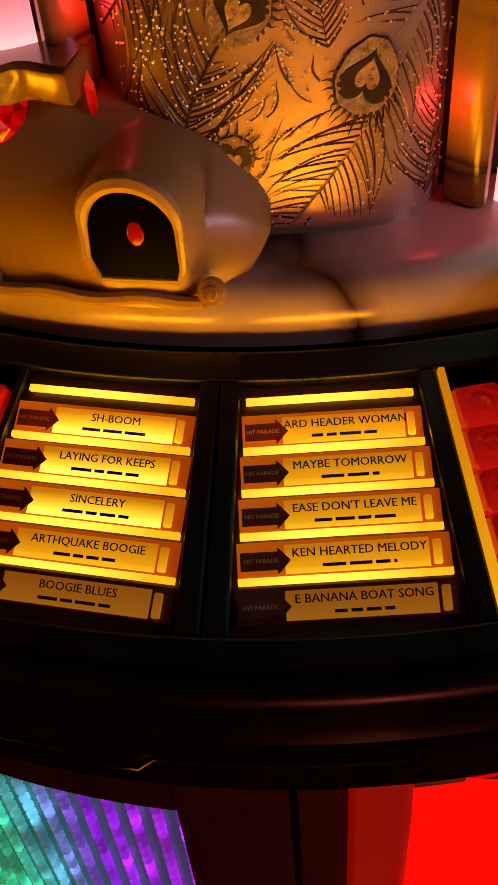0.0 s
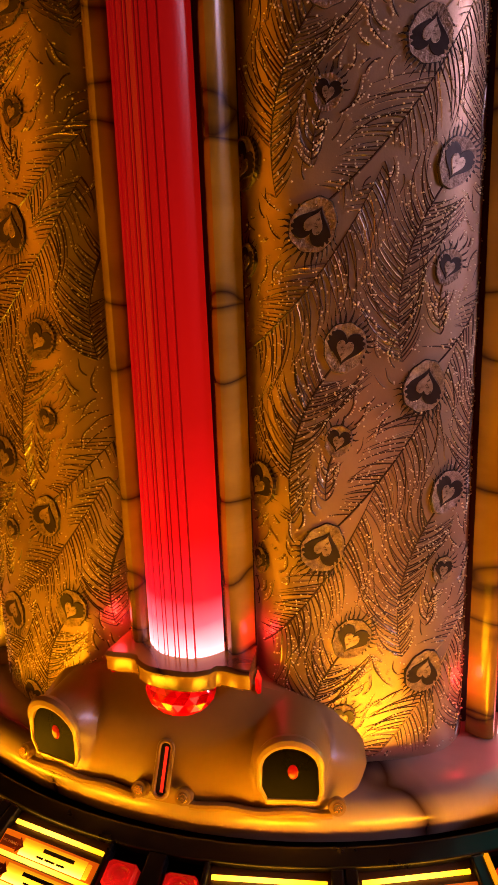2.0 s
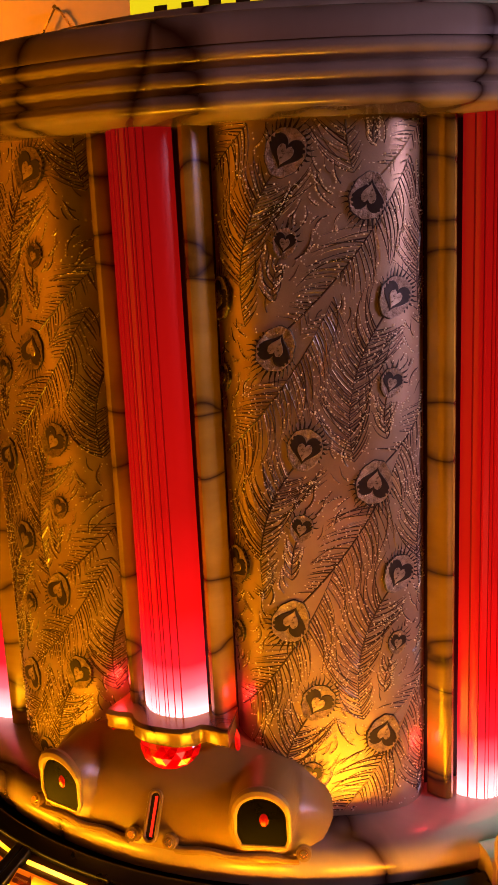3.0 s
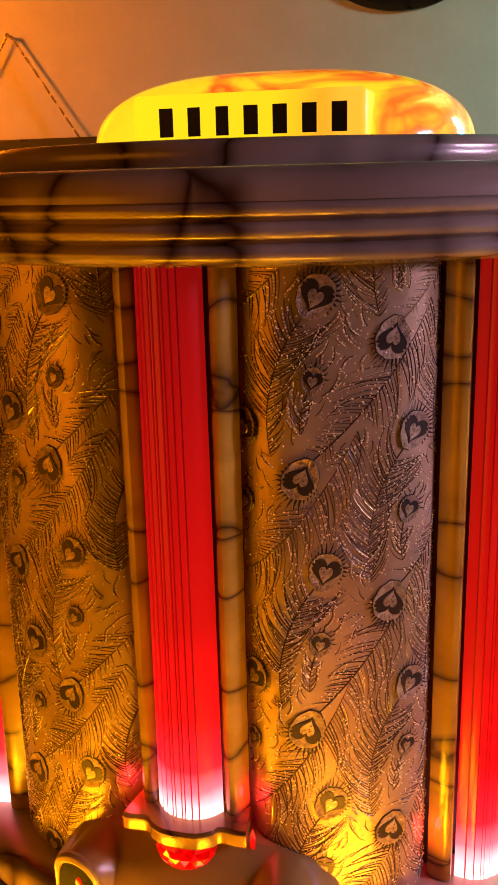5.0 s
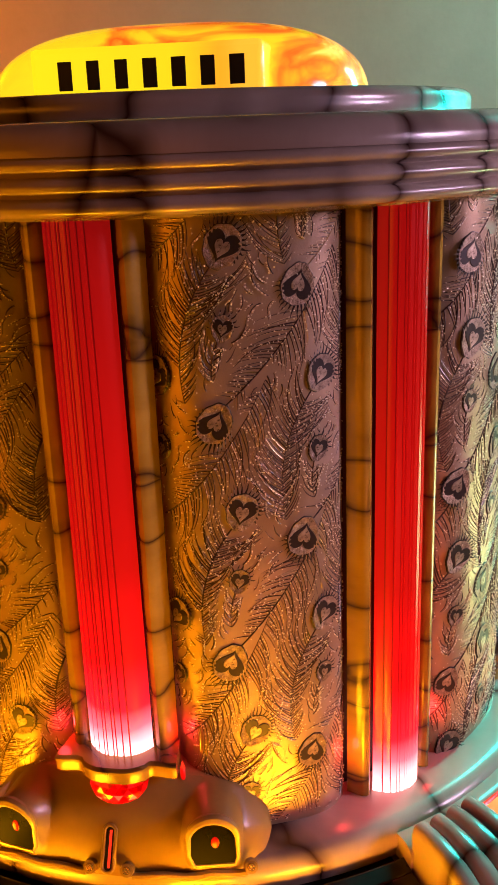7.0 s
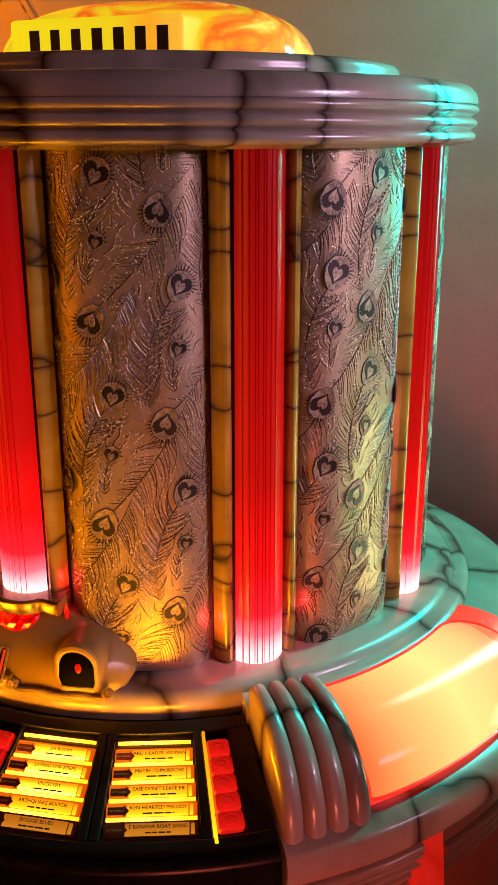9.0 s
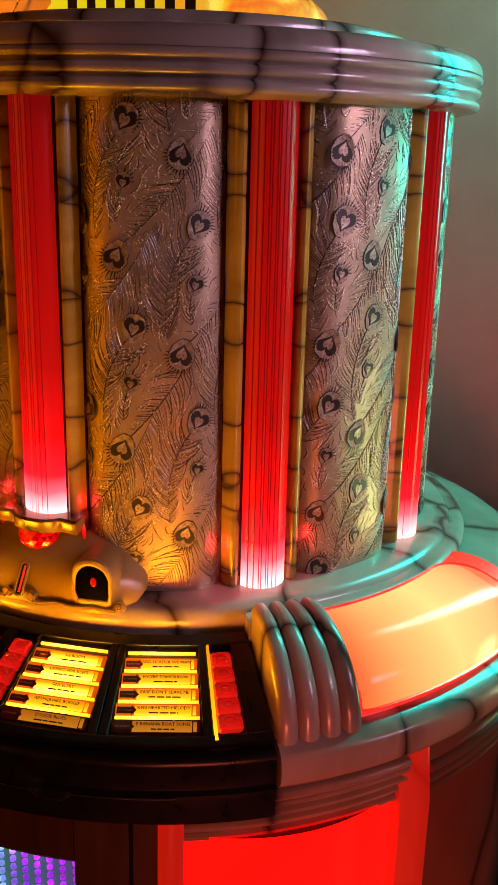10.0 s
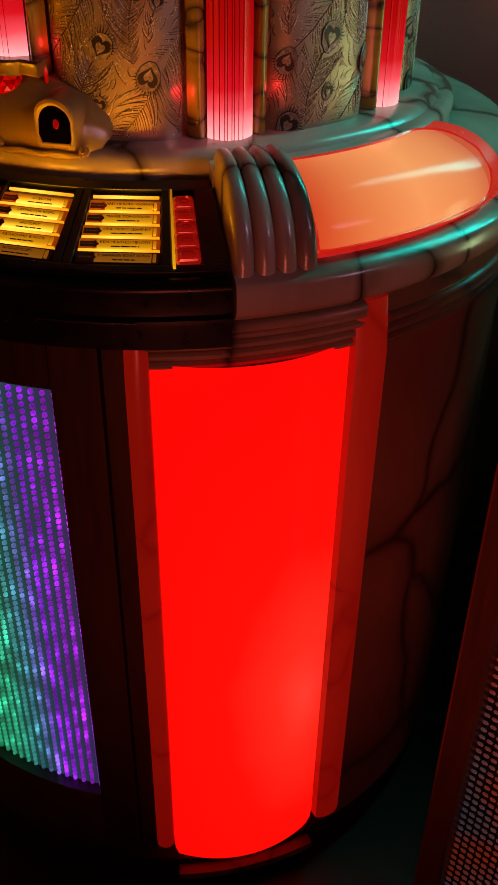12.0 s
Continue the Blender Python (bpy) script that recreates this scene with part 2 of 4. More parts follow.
def leaf_gold():
    """Satin brass-coloured cloth of the panels, with a fine weave of grain."""
    m, nd, lk, p = nodes_of("satin_gold_cloth")
    vec = coords(nd, lk)
    fine = noise_tex(nd, lk, vec, 900, 3)
    cloud = noise_tex(nd, lk, vec, 22, 4, 0.5)
    lk.new(ramp(nd, lk, cloud, [(0.3, (0.36, 0.255, 0.165)), (0.7, (0.52, 0.38, 0.255))]), p.inputs["Base Color"])
    p.inputs["Metallic"].default_value = 0.62
    lk.new(ramp(nd, lk, fine, [(0.3, (0.34,) * 3), (0.75, (0.50,) * 3)]), p.inputs["Roughness"])
    wave = noise_tex(nd, lk, coords(nd, lk, "Object", (1, 1, 0.5)), 120, 3, 0.8)
    bump(nd, lk, p, mix(nd, lk, "MIX", 0.6, fine, wave), 0.22, 0.0012)
    return m


def barb_mat():
    """Feather barbs: most are printed dark brown, some are gilt."""
    m, nd, lk, p = nodes_of("feather_barb")
    g = nd.new("ShaderNodeNewGeometry")
    f = g.outputs["Random Per Island"]
    lk.new(ramp(nd, lk, f, [(0.0, (0.022, 0.009, 0.005)), (0.88, (0.075, 0.034, 0.020)), (0.94, (0.40, 0.28, 0.16)), (1.0, (0.75, 0.58, 0.36))]), p.inputs["Base Color"])
    lk.new(ramp(nd, lk, f, [(0.90, (0, 0, 0)), (0.95, (0.5, 0.5, 0.5))]), p.inputs["Metallic"])
    p.inputs["Roughness"].default_value = 0.32
    return m


def facet_mat():
    """Cut ruby glass: its sparkle is painted as emission of random strength on each facet."""
    m, nd, lk, p = nodes_of("cut_ruby_glass")
    g = nd.new("ShaderNodeNewGeometry")
    lk.new(ramp(nd, lk, g.outputs["Random Per Island"], [(0.0, (0.05, 0.0, 0.0)), (0.60, (0.32, 0.001, 0.001)), (0.92, (0.8, 0.008, 0.006)), (1.0, (1.8, 0.25, 0.10))]), p.inputs["Emission Color"])
    p.inputs["Emission Strength"].default_value = 1.0
    p.inputs["Base Color"].default_value = (0.4, 0.0, 0.0, 1)
    p.inputs["Roughness"].default_value = 0.05
    return m


RUBY_FACET = facet_mat()
CLOTH, BARB = leaf_gold(), barb_mat()
GLITTER = plain("gold_glitter", (0.95, 0.84, 0.60), (1.0, 0.96, 0.80), 0.34, 0.45, 300)
EYE_RING = plain("embossed_eye_rim", (0.07, 0.045, 0.028), (0.56, 0.42, 0.30), 0.38, 0.45, 1100, 0.8)
EYE_DARK = plain("eye_dark_print", (0.014, 0.009, 0.007), (0.035, 0.022, 0.016), 0.4, 0.2, 300)
EYE_HEART = plain("eye_pale_heart", (0.20, 0.145, 0.095), (0.56, 0.44, 0.32), 0.3, 0.6, 600, 0.6)

# ---- building helpers ----
AXIS_Y, LIFT = 0.018, 0.09      # the drum's axis, and the height of the plan's zero over the floor
STEP = 42.3                     # degrees from one pilaster to the next


def pol(r, th, z):
    """A point of the cabinet from its radius, its angle off the front and its height in the plan."""
    a = radians(th)
    return Vector((r * math.sin(a), -r * math.cos(a), z + LIFT))


def spin(th):
    """The turn about the drum's axis that carries the front to the angle th."""
    return Matrix.Rotation(radians(th), 4, "Z")


def part(name, bm, material, parent=None, label="", smooth=True, m=None, kind=""):
    bm.normal_update()
    data = bpy.data.meshes.new(name)
    bm.to_mesh(data)
    bm.free()
    for one in (material if isinstance(material, (list, tuple)) else [material]):
        data.materials.append(one)
    if smooth:
        for f in data.polygons:
            f.use_smooth = True
        data.set_sharp_from_angle(angle=radians(38))
    ob = new(name, data)
    if parent:
        ob.parent = parent
    if m is not None:
        ob.matrix_basis = m
    return tagged(ob, label, kind=kind)


def again(ob, m, parent=None, name=None):
    """One more object on the same mesh, at the pose m under the same parent."""
    o = new(name or ob.name.split(".")[0], ob.data)
    o.parent = parent or ob.parent
    o.matrix_basis = m
    if "label" in ob:
        o["label"] = ob["label"]
    return o


def softened(ob, width, segments=2):
    b = ob.modifiers.new("bevel", "BEVEL")
    b.width, b.segments, b.limit_method, b.angle_limit = width, segments, "ANGLE", radians(40)
    return ob


def lathe(bm, profile, th0, th1, steps, closed=True):
    """Sweeps a closed section (radius, height) round the axis, with end caps where it is not a full turn."""
    full = abs(th1 - th0) >= 359.9
    rings = []
    for i in range(steps if full else steps + 1):
        th = th0 + (th1 - th0) * i / steps
        rings.append([bm.verts.new(pol(r, th, z)) for r, z in profile])
    n = len(profile)
    for i in range(len(rings) if full else len(rings) - 1):
        a, b = rings[i], rings[(i + 1) % len(rings)]
        for j in range(n if closed else n - 1):
            k = (j + 1) % n
            bm.faces.new((a[j], b[j], b[k], a[k]))
    if closed and not full:
        bm.faces.new(rings[0])
        bm.faces.new(rings[-1][::-1])
    bmesh.ops.recalc_face_normals(bm, faces=bm.faces)
    return bm


def ring(profile, th0=0, th1=360, steps=96):
    return lathe(bmesh.new(), profile, th0, th1, steps)


def box(bm, x0, x1, y0, y1, z0, z1, m=Matrix()):
    v = [bm.verts.new(m @ Vector((x, y, z))) for z in (z0, z1) for y in (y0, y1) for x in (x0, x1)]
    for f in ((0, 2, 3, 1), (4, 5, 7, 6), (0, 1, 5, 4), (2, 6, 7, 3), (0, 4, 6, 2), (1, 3, 7, 5)):
        bm.faces.new([v[i] for i in f])
    return bm


def tube(bm, pts, rad, sides=8):
    """A round rod along points."""
    rings = []
    for i, p in enumerate(pts):
        d = (pts[min(i + 1, len(pts) - 1)] - pts[max(i - 1, 0)]).normalized()
        u = d.orthogonal().normalized()
        if rings:
            u = (last - d * last.dot(d)).normalized()
        last = u
        w = d.cross(u)
        rad_i = rad[i] if isinstance(rad, (list, tuple)) else rad
        rings.append([bm.verts.new(p + rad_i * (u * math.cos(6.2832 * k / sides) + w * math.sin(6.2832 * k / sides))) for k in range(sides)])
    for a, b in zip(rings, rings[1:]):
        for k in range(sides):
            bm.faces.new((a[k], a[(k + 1) % sides], b[(k + 1) % sides], b[k]))
    bm.faces.new(rings[0][::-1])
    bm.faces.new(rings[-1])
    return bm


def arc_pts(c_r, c_z, rr, rz, a0, a1, n):
    return [(c_r + rr * math.cos(radians(a0 + (a1 - a0) * i / n)), c_z + rz * math.sin(radians(a0 + (a1 - a0) * i / n))) for i in range(n + 1)]


# ---- the room ----
def slab(name, x0, x1, y0, y1, z0, z1, material, label):
    ob = part(name, box(bmesh.new(), x0, x1, y0, y1, z0, z1), material, None, label, False, None, "structure")
    return ob


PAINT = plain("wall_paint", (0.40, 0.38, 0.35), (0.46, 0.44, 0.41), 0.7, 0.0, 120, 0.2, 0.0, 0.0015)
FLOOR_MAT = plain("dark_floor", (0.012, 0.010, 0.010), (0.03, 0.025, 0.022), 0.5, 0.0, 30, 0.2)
# Unseen walls and ceiling are darkened to cut grey light bounced in the room.
SHADE = plain("light_soaking_paint", (0.05, 0.035, 0.03), (0.07, 0.05, 0.045), 0.8, 0.0, 90, 0.2)
WALL_Y = 0.50
slab("wall_north", -2.4, 2.0, WALL_Y, WALL_Y + 0.12, 0.0, 2.6, PAINT, "smooth painted plaster wall behind the jukebox")
slab("wall_east", 2.0, 2.12, -3.0, WALL_Y + 0.12, 0.0, 2.6, SHADE, "unseen side wall, darkened to cut bounced light")
slab("wall_west", -2.52, -2.4, -3.0, WALL_Y + 0.12, 0.0, 2.6, SHADE, "unseen side wall, darkened to cut bounced light")
slab("wall_south", -2.52, 2.12, -3.12, -3.0, 0.0, 2.6, SHADE, "unseen opposite wall, darkened to cut bounced light")
slab("floor", -2.52, 2.12, -3.12, WALL_Y + 0.12, -0.1, 0.0, FLOOR_MAT, "dark floor under the jukebox")
slab("ceiling", -2.52, 2.12, -3.12, WALL_Y + 0.12, 2.6, 2.7, SHADE, "unseen ceiling, darkened to cut bounced light")

# ---- the jukebox ----
juke = tagged(new("jukebox"), "round vintage jukebox with lit red pilasters and gold feather panels", "jukebox")
juke.location = (0, AXIS_Y, 0)

# plinth and lower cabinet
part("base", ring([(0.0, -0.09), (0.420, -0.09), (0.424, -0.085), (0.424, -0.03), (0.405, -0.025), (0.0, -0.025)]), KICK, juke, "black painted plinth")
part("core", ring([(0.0, -0.03), (0.405, -0.03), (0.405, 0.815), (0.0, 0.815)], 0, 360, 72), DARK, juke)
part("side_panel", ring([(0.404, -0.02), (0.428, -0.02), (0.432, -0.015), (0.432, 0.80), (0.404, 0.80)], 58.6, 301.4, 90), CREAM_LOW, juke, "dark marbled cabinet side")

for side in (1, -1):
    def put(name, bm, material, label="", **more):
        if side < 0:
            bmesh.ops.scale(bm, vec=(-1, 1, 1), verts=bm.verts)
            bmesh.ops.reverse_faces(bm, faces=bm.faces)
        return part(name, bm, material, juke, label, **more)

    # wooden stile beside the grille, with its groove
    put("stile", ring([(0.404, 0.0), (0.430, 0.0), (0.432, 0.004), (0.432, 0.815), (0.404, 0.815)], 14.2, 20.6, 12), WOOD, "dark stained wooden stile")
    put("stile", ring([(0.404, 0.0), (0.427, 0.0), (0.429, 0.004), (0.429, 0.815), (0.404, 0.815)], 21.0, 23.8, 6), WOOD, "dark stained wooden stile")
    # jambs on both sides of the lit panel
    for a, b, lo in ((24.0, 26.9, 0.035), (53.5, 58.4, 0.02)):
        bm = bmesh.new()
        rows = []
        for i in range(15):
            z = lo + (0.822 - lo) * i / 14
            row = []
            for j in range(9):
                w = j / 8
                lift = 0.020 * math.sin(math.pi * (0.10 + w * 0.80)) ** 0.3
                top = 1 if i < 14 else 0.55
                row.append(bm.verts.new(pol(0.428 + lift * top, a + (b - a) * w, z)))
            rows.append([bm.verts.new(pol(0.405, a, z))] + row + [bm.verts.new(pol(0.405, b, z))])
        for p, q in zip(rows, rows[1:]):
            for j in range(len(p) - 1):
                bm.faces.new((p[j], p[j + 1], q[j + 1], q[j]))
        bm.faces.new(rows[0][::-1])
        bm.faces.new(rows[-1])
        put("jamb", bm, JAMB, "marbled plastic jamb with the lit panel's red painted in as glow")
    # lit red panel: bulging tongue with a rounded foot
    bm = bmesh.new()
    rows = []
    for i in range(41):
        v = i / 40
        z = -0.035 + 0.815 * v
        foot = min(1.0, max(0.0, (z + 0.035) / 0.06))
        half = 13.3 * (0.80 + 0.20 * math.sqrt(1 - (1 - foot) ** 2))
        row = []
        for j in range(25):
            w = -1 + 2 * j / 24
            r = 0.430 + 0.016 * (1 - w * w) - 0.020 * (1 - math.sqrt(1 - (1 - foot) ** 2))
            row.append(bm.verts.new(pol(r, 40.2 + half * w, z)))
        rows.append(row)
    for p, q in zip(rows, rows[1:]):
        for j in range(24):
            bm.faces.new((p[j], p[j + 1], q[j + 1], q[j]))
    put("lit_panel", bm, DOOR_PANEL, "glowing red translucent plastic panel")
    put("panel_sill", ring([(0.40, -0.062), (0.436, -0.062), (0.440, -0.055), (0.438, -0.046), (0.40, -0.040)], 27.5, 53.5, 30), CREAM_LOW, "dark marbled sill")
    # ridged lintel over the panel
    prof = [(0.404, 0.772)]
    for k in range(4):
        prof += arc_pts(0.4275 + 0.0024 * k, 0.7785 + 0.0108 * k, 0.009, 0.0053, -80, 80, 5)
    prof += arc_pts(0.4375, 0.8180, 0.0075, 0.0050, -60, 85, 5) + [(0.404, 0.8236)]
    put("lintel", ring(prof, 26.4, 54.5, 40), CREAM_MID, "ridged marbled lintel")

# grille rails and grille
part("top_rail", ring([(0.404, 0.745), (0.430, 0.745), (0.432, 0.749), (0.432, 0.815), (0.404, 0.815)], -14.1, 14.1, 24), WOOD, juke, "dark stained wooden rail")
part("bottom_rail", ring([(0.404, 0.0), (0.432, 0.0), (0.432, 0.110), (0.430, 0.114), (0.404, 0.114)], -14.1, 14.1, 24), WOOD, juke, "dark stained wooden rail")


def grille_mat(name, phase):
    """Bead strings lit by colour-changing lamps behind: teal, violet and a little white."""
    m, nd, lk, p = nodes_of(name)
    c = nd.new("ShaderNodeTexCoord")
    sep = nd.new("ShaderNodeSeparateXYZ")
    lk.new(c.outputs["Object"], sep.inputs[0])
    a = nd.new("ShaderNodeMath")
    a.operation = "MULTIPLY_ADD"
    a.inputs[1].default_value, a.inputs[2].default_value = 4.2, phase
    lk.new(sep.outputs[0], a.inputs[0])
    spots = noise_tex(nd, lk, c.outputs["Object"], 38, 2)
    tint = ramp(nd, lk, a.outputs[0], [(0.0, (0.02, 0.40, 0.12)), (0.45, (0.02, 0.42, 0.22)), (0.6, (0.06, 0.22, 0.40)), (0.72, (0.26, 0.012, 0.85)), (1.0, (0.42, 0.012, 0.70))])
    power = ramp(nd, lk, spots, [(0.38, (0.5, 0.5, 0.5)), (0.56, (1.3, 1.3, 1.3)), (0.70, (4.0, 4.0, 4.0))])
    lk.new(mix(nd, lk, "MULTIPLY", 1.0, tint, power), p.inputs["Emission Color"])
    p.inputs["Emission Strength"].default_value = 1.6
    p.inputs["Base Color"].default_value = (0.25, 0.25, 0.28, 1)
    p.inputs["Roughness"].default_value = 0.25
    return m


grille = part("grille", ring([(0.404, 0.114), (0.414, 0.114), (0.414, 0.745), (0.404, 0.745)], -14.0, 14.0, 40),
              glowing("grille_back", (0.1, 0.1, 0.1), [(0.0, (0.006, 0.13, 0.055)), (0.62, (0.010, 0.12, 0.09)), (1.0, (0.05, 0.05, 0.18))], 0, 1.0), juke, "grille cloth lit green and violet from behind")
bm = bmesh.new()
BEAD = bmesh.new()
bmesh.ops.create_icosphere(BEAD, subdivisions=1, radius=1)
bead_v = [v.co.copy() for v in BEAD.verts]
bead_f = [[v.index for v in f.verts] for f in BEAD.faces]
BEAD.free()


def add_bead(bm, c, r, squash=(1, 1, 1)):
    vs = [bm.verts.new(c + Vector((v.x * r * squash[0], v.y * r * squash[1], v.z * r * squash[2]))) for v in bead_v]
    for f in bead_f:
        bm.faces.new([vs[i] for i in f])


for col in range(17):
    th = -13.5 + 27.0 * col / 16
    for k in range(74):
        add_bead(bm, pol(0.4165, th, 0.119 + 0.0085 * k), 0.0032, (1, 1, 1.15))
part("bead_string", bm, grille_mat("lit_bead", 0.52), grille, "strings of lit faceted beads", kind="stuff")

# ledge round the middle, light channel, fins
prof = [(0.40, 0.8245), (0.438, 0.8245), (0.442, 0.827), (0.4445, 0.830)] + arc_pts(0.4455, 0.8480, 0.0075, 0.0165, -70, 78, 9) + [(0.442, 0.8665), (0.434, 0.8705), (0.40, 0.874)]
part("ledge", ring(prof, 37.2, 322.8, 150), CREAM, juke, "marbled cream plastic ledge round the cabinet")
prof = [(0.404, 0.765)]
for k in range(3):
    prof += arc_pts(0.431 + 0.002 * k, 0.772 + 0.013 * k, 0.008, 0.006, -80, 80, 5)
prof += [(0.436, 0.811), (0.436, 0.8245), (0.404, 0.8245)]
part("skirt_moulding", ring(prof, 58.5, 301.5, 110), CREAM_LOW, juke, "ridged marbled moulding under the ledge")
part("shoulder", ring([(0.28, 0.86), (0.40, 0.86), (0.40, 0.873), (0.37, 0.896), (0.352, 0.908), (0.28, 0.912)], 36.9, 323.1, 96), CREAM, juke)

for side in (1, -1):
    # frosted light panel with a rounded far end
    bm = bmesh.new()
    uv = bm.loops.layers.uv.new("uv")
    rows, span = [], (46.9, 81.5)
    for i in range(61):
        v = i / 60
        close = math.sqrt(max(0.0, 1 - (max(0.0, v - 0.80) / 0.20) ** 3))
        row = []
        for j in range(15):
            w = 0.5 + (j / 14 - 0.5) * max(0.04, close)
            a = radians(96 - 94 * w)
            e = min(1.0, i / 5)
            row.append(bm.verts.new(pol(0.352 + 0.080 * math.cos(a) - 0.008 * (1 - e) ** 2, side * (span[0] + (span[1] - span[0]) * v), 0.876 + 0.058 * math.sin(a))))
        rows.append(row)
    for i in range(60):
        for j in range(14):
            vs = (rows[i][j], rows[i + 1][j], rows[i + 1][j + 1], rows[i][j + 1])
            f = bm.faces.new(vs if side > 0 else vs[::-1])
            for lp, (ii, jj) in zip(f.loops, ((i, j), (i + 1, j), (i + 1, j + 1), (i, j + 1)) if side > 0 else ((i, j + 1), (i + 1, j + 1), (i + 1, j), (i, j))):
                lp[uv].uv = (ii / 60, jj / 14)
    edge = [r[0].co.copy() for r in rows] + [r[-1].co.copy() for r in rows[::-1]] + [v.co.copy() for v in rows[0][-2::-1]]
    bmesh.ops.recalc_face_normals(bm, faces=bm.faces)
    lit = part("light_channel", bm, LIGHT_PANEL, juke, "glowing peach frosted light channel")
    # red bead round the channel, and the red translucent surround that carries it; both emit
    part("channel_bead", tube(bmesh.new(), edge, 0.0018, 6), SURROUND, juke, "thin red plastic bead round the light channel, given a glow")
    arc = [(0.352 + 0.0775 * math.cos(radians(a)), 0.876 + 0.0555 * math.sin(radians(a))) for a in np.linspace(104, -2, 16)]
    bm = ring([(0.335, 0.870)] + arc + [(0.428, 0.870)], 46.4, 86.0, 40)
    if side < 0:
        bmesh.ops.scale(bm, vec=(-1, 1, 1), verts=bm.verts)
        bmesh.ops.reverse_faces(bm, faces=bm.faces)
    part("channel_surround", bm, SURROUND, juke, "red translucent plastic surround of the light channel, given a glow")
    # marbled hood that closes the cabinet behind the channel
    arc = [(0.352 + 0.080 * math.cos(radians(a)), 0.876 + 0.034 * math.sin(radians(a))) for a in np.linspace(104, -2, 16)]
    bm = ring([(0.335, 0.870)] + arc + [(0.430, 0.868)], 86.2, 180.0, 60)
    if side < 0:
        bmesh.ops.scale(bm, vec=(-1, 1, 1), verts=bm.verts)
        bmesh.ops.reverse_faces(bm, faces=bm.faces)
    part("rear_hood", bm, CREAM, juke, "rounded marbled plastic hood behind the light channel")
    # fluted fins between keyboard and channel
    for k in range(4):
        c, wid = 38.5 + 2.62 * k, 1.30
        bm = bmesh.new()
        rows = []
        for i in range(15):
            a = radians(97 - 97 * i / 14)
            row = []
            for j in range(9):
                w = -1 + 2 * j / 8
                swell = 0.0075 * math.sqrt(max(0, 1 - w * w))
                rr, zz = 0.353 + (0.081 + swell) * math.cos(a), 0.866 + (0.078 + swell) * math.sin(a)
                row.append(bm.verts.new(pol(rr, side * (c + wid * w), zz)))
            rows.append([bm.verts.new(pol(0.345, side * (c - wid), 0.866))] + row + [bm.verts.new(pol(0.345, side * (c + wid), 0.866))])
        for p, q in zip(rows, rows[1:]):
            for j in range(len(p) - 1):
                bm.faces.new((p[j], p[j + 1], q[j + 1], q[j]) if side > 0 else (q[j], q[j + 1], p[j + 1], p[j]))
        bm.faces.new(rows[0] if side > 0 else rows[0][::-1])
        bm.faces.new(rows[-1][::-1] if side > 0 else rows[-1])
        bmesh.ops.recalc_face_normals(bm, faces=bm.faces)
        part("fin", bm, CREAM, juke, "rounded marbled plastic fin")

# stepped rings under the drum
prof = [(0.27, 0.915), (0.327, 0.915)] + arc_pts(0.314, 0.928, 0.016, 0.015, -30, 80, 8) + [(0.30, 0.944), (0.27, 0.944)]
part("drum_ring", ring(prof, 0, 360, 120), CREAM, juke, "marbled cream plastic ring under the drum")
prof = [(0.30, 0.915), (0.345, 0.915)] + arc_pts(0.336, 0.926, 0.010, 0.009, -20, 90, 6) + [(0.30, 0.935)]
part("channel_ring", ring(prof, 36.8, 323.2, 110), CREAM, juke, "marbled cream plastic ring above the light channel")

# drum core behind the panels, and the crown
part("drum", ring([(0.0, 0.93), (0.268, 0.93), (0.268, 1.39), (0.0, 1.39)], 0, 360, 90), DARK, juke)
prof = [(0.0, 1.384), (0.296, 1.384), (0.303, 1.3845), (0.309, 1.3865)]
for k in range(3):
    prof += arc_pts(0.3125 + 0.001 * k, 1.3925 + 0.0119 * k, 0.0085, 0.0056, -72, 72, 6)
prof += arc_pts(0.304, 1.4230, 0.0175, 0.0165, -8, 84, 8) + [(0.290, 1.4400), (0.247, 1.4410), (0.2455, 1.4430)]
prof += arc_pts(0.237, 1.4495, 0.0085, 0.0078, -10, 85, 6) + [(0.22, 1.4578), (0.0, 1.459)]
part("crown", ring(prof, 0, 360, 160), CREAM, juke, "marbled cream plastic crown with ridged rim")

# the glowing dome and its sign box
bm = bmesh.new()
rows = []
for i in range(17):
    a = radians(90 * i / 16)
    zz = 1.4575 + 0.0585 * math.sin(a) ** 0.9
    k = math.cos(a) ** 0.62
    rows.append([bm.verts.new(Vector((0.003 + 0.159 * k * math.copysign(abs(math.cos(b)) ** 0.85, math.cos(b)), 0.122 * k * math.copysign(abs(math.sin(b)) ** 0.85, math.sin(b)), zz + LIFT))) for b in (6.28319 * j / 64 for j in range(64))])
for p, q in zip(rows, rows[1:]):
    for j in range(64):
        bm.faces.new((p[j], p[(j + 1) % 64], q[(j + 1) % 64], q[j]))
bmesh.ops.remove_doubles(bm, verts=bm.verts, dist=0.0001)
bmesh.ops.recalc_face_normals(bm, faces=bm.faces)
dome = part("dome", bm, DOME, juke, "swirled yellow and orange plastic dome lit from inside")
sign = softened(part("sign_box", box(bmesh.new(), -0.079, 0.094, -0.135, -0.03, 1.455 + LIFT, 1.493 + LIFT), SIGN, dome, "lit yellow sign with black maker's lettering as blocks"), 0.004)
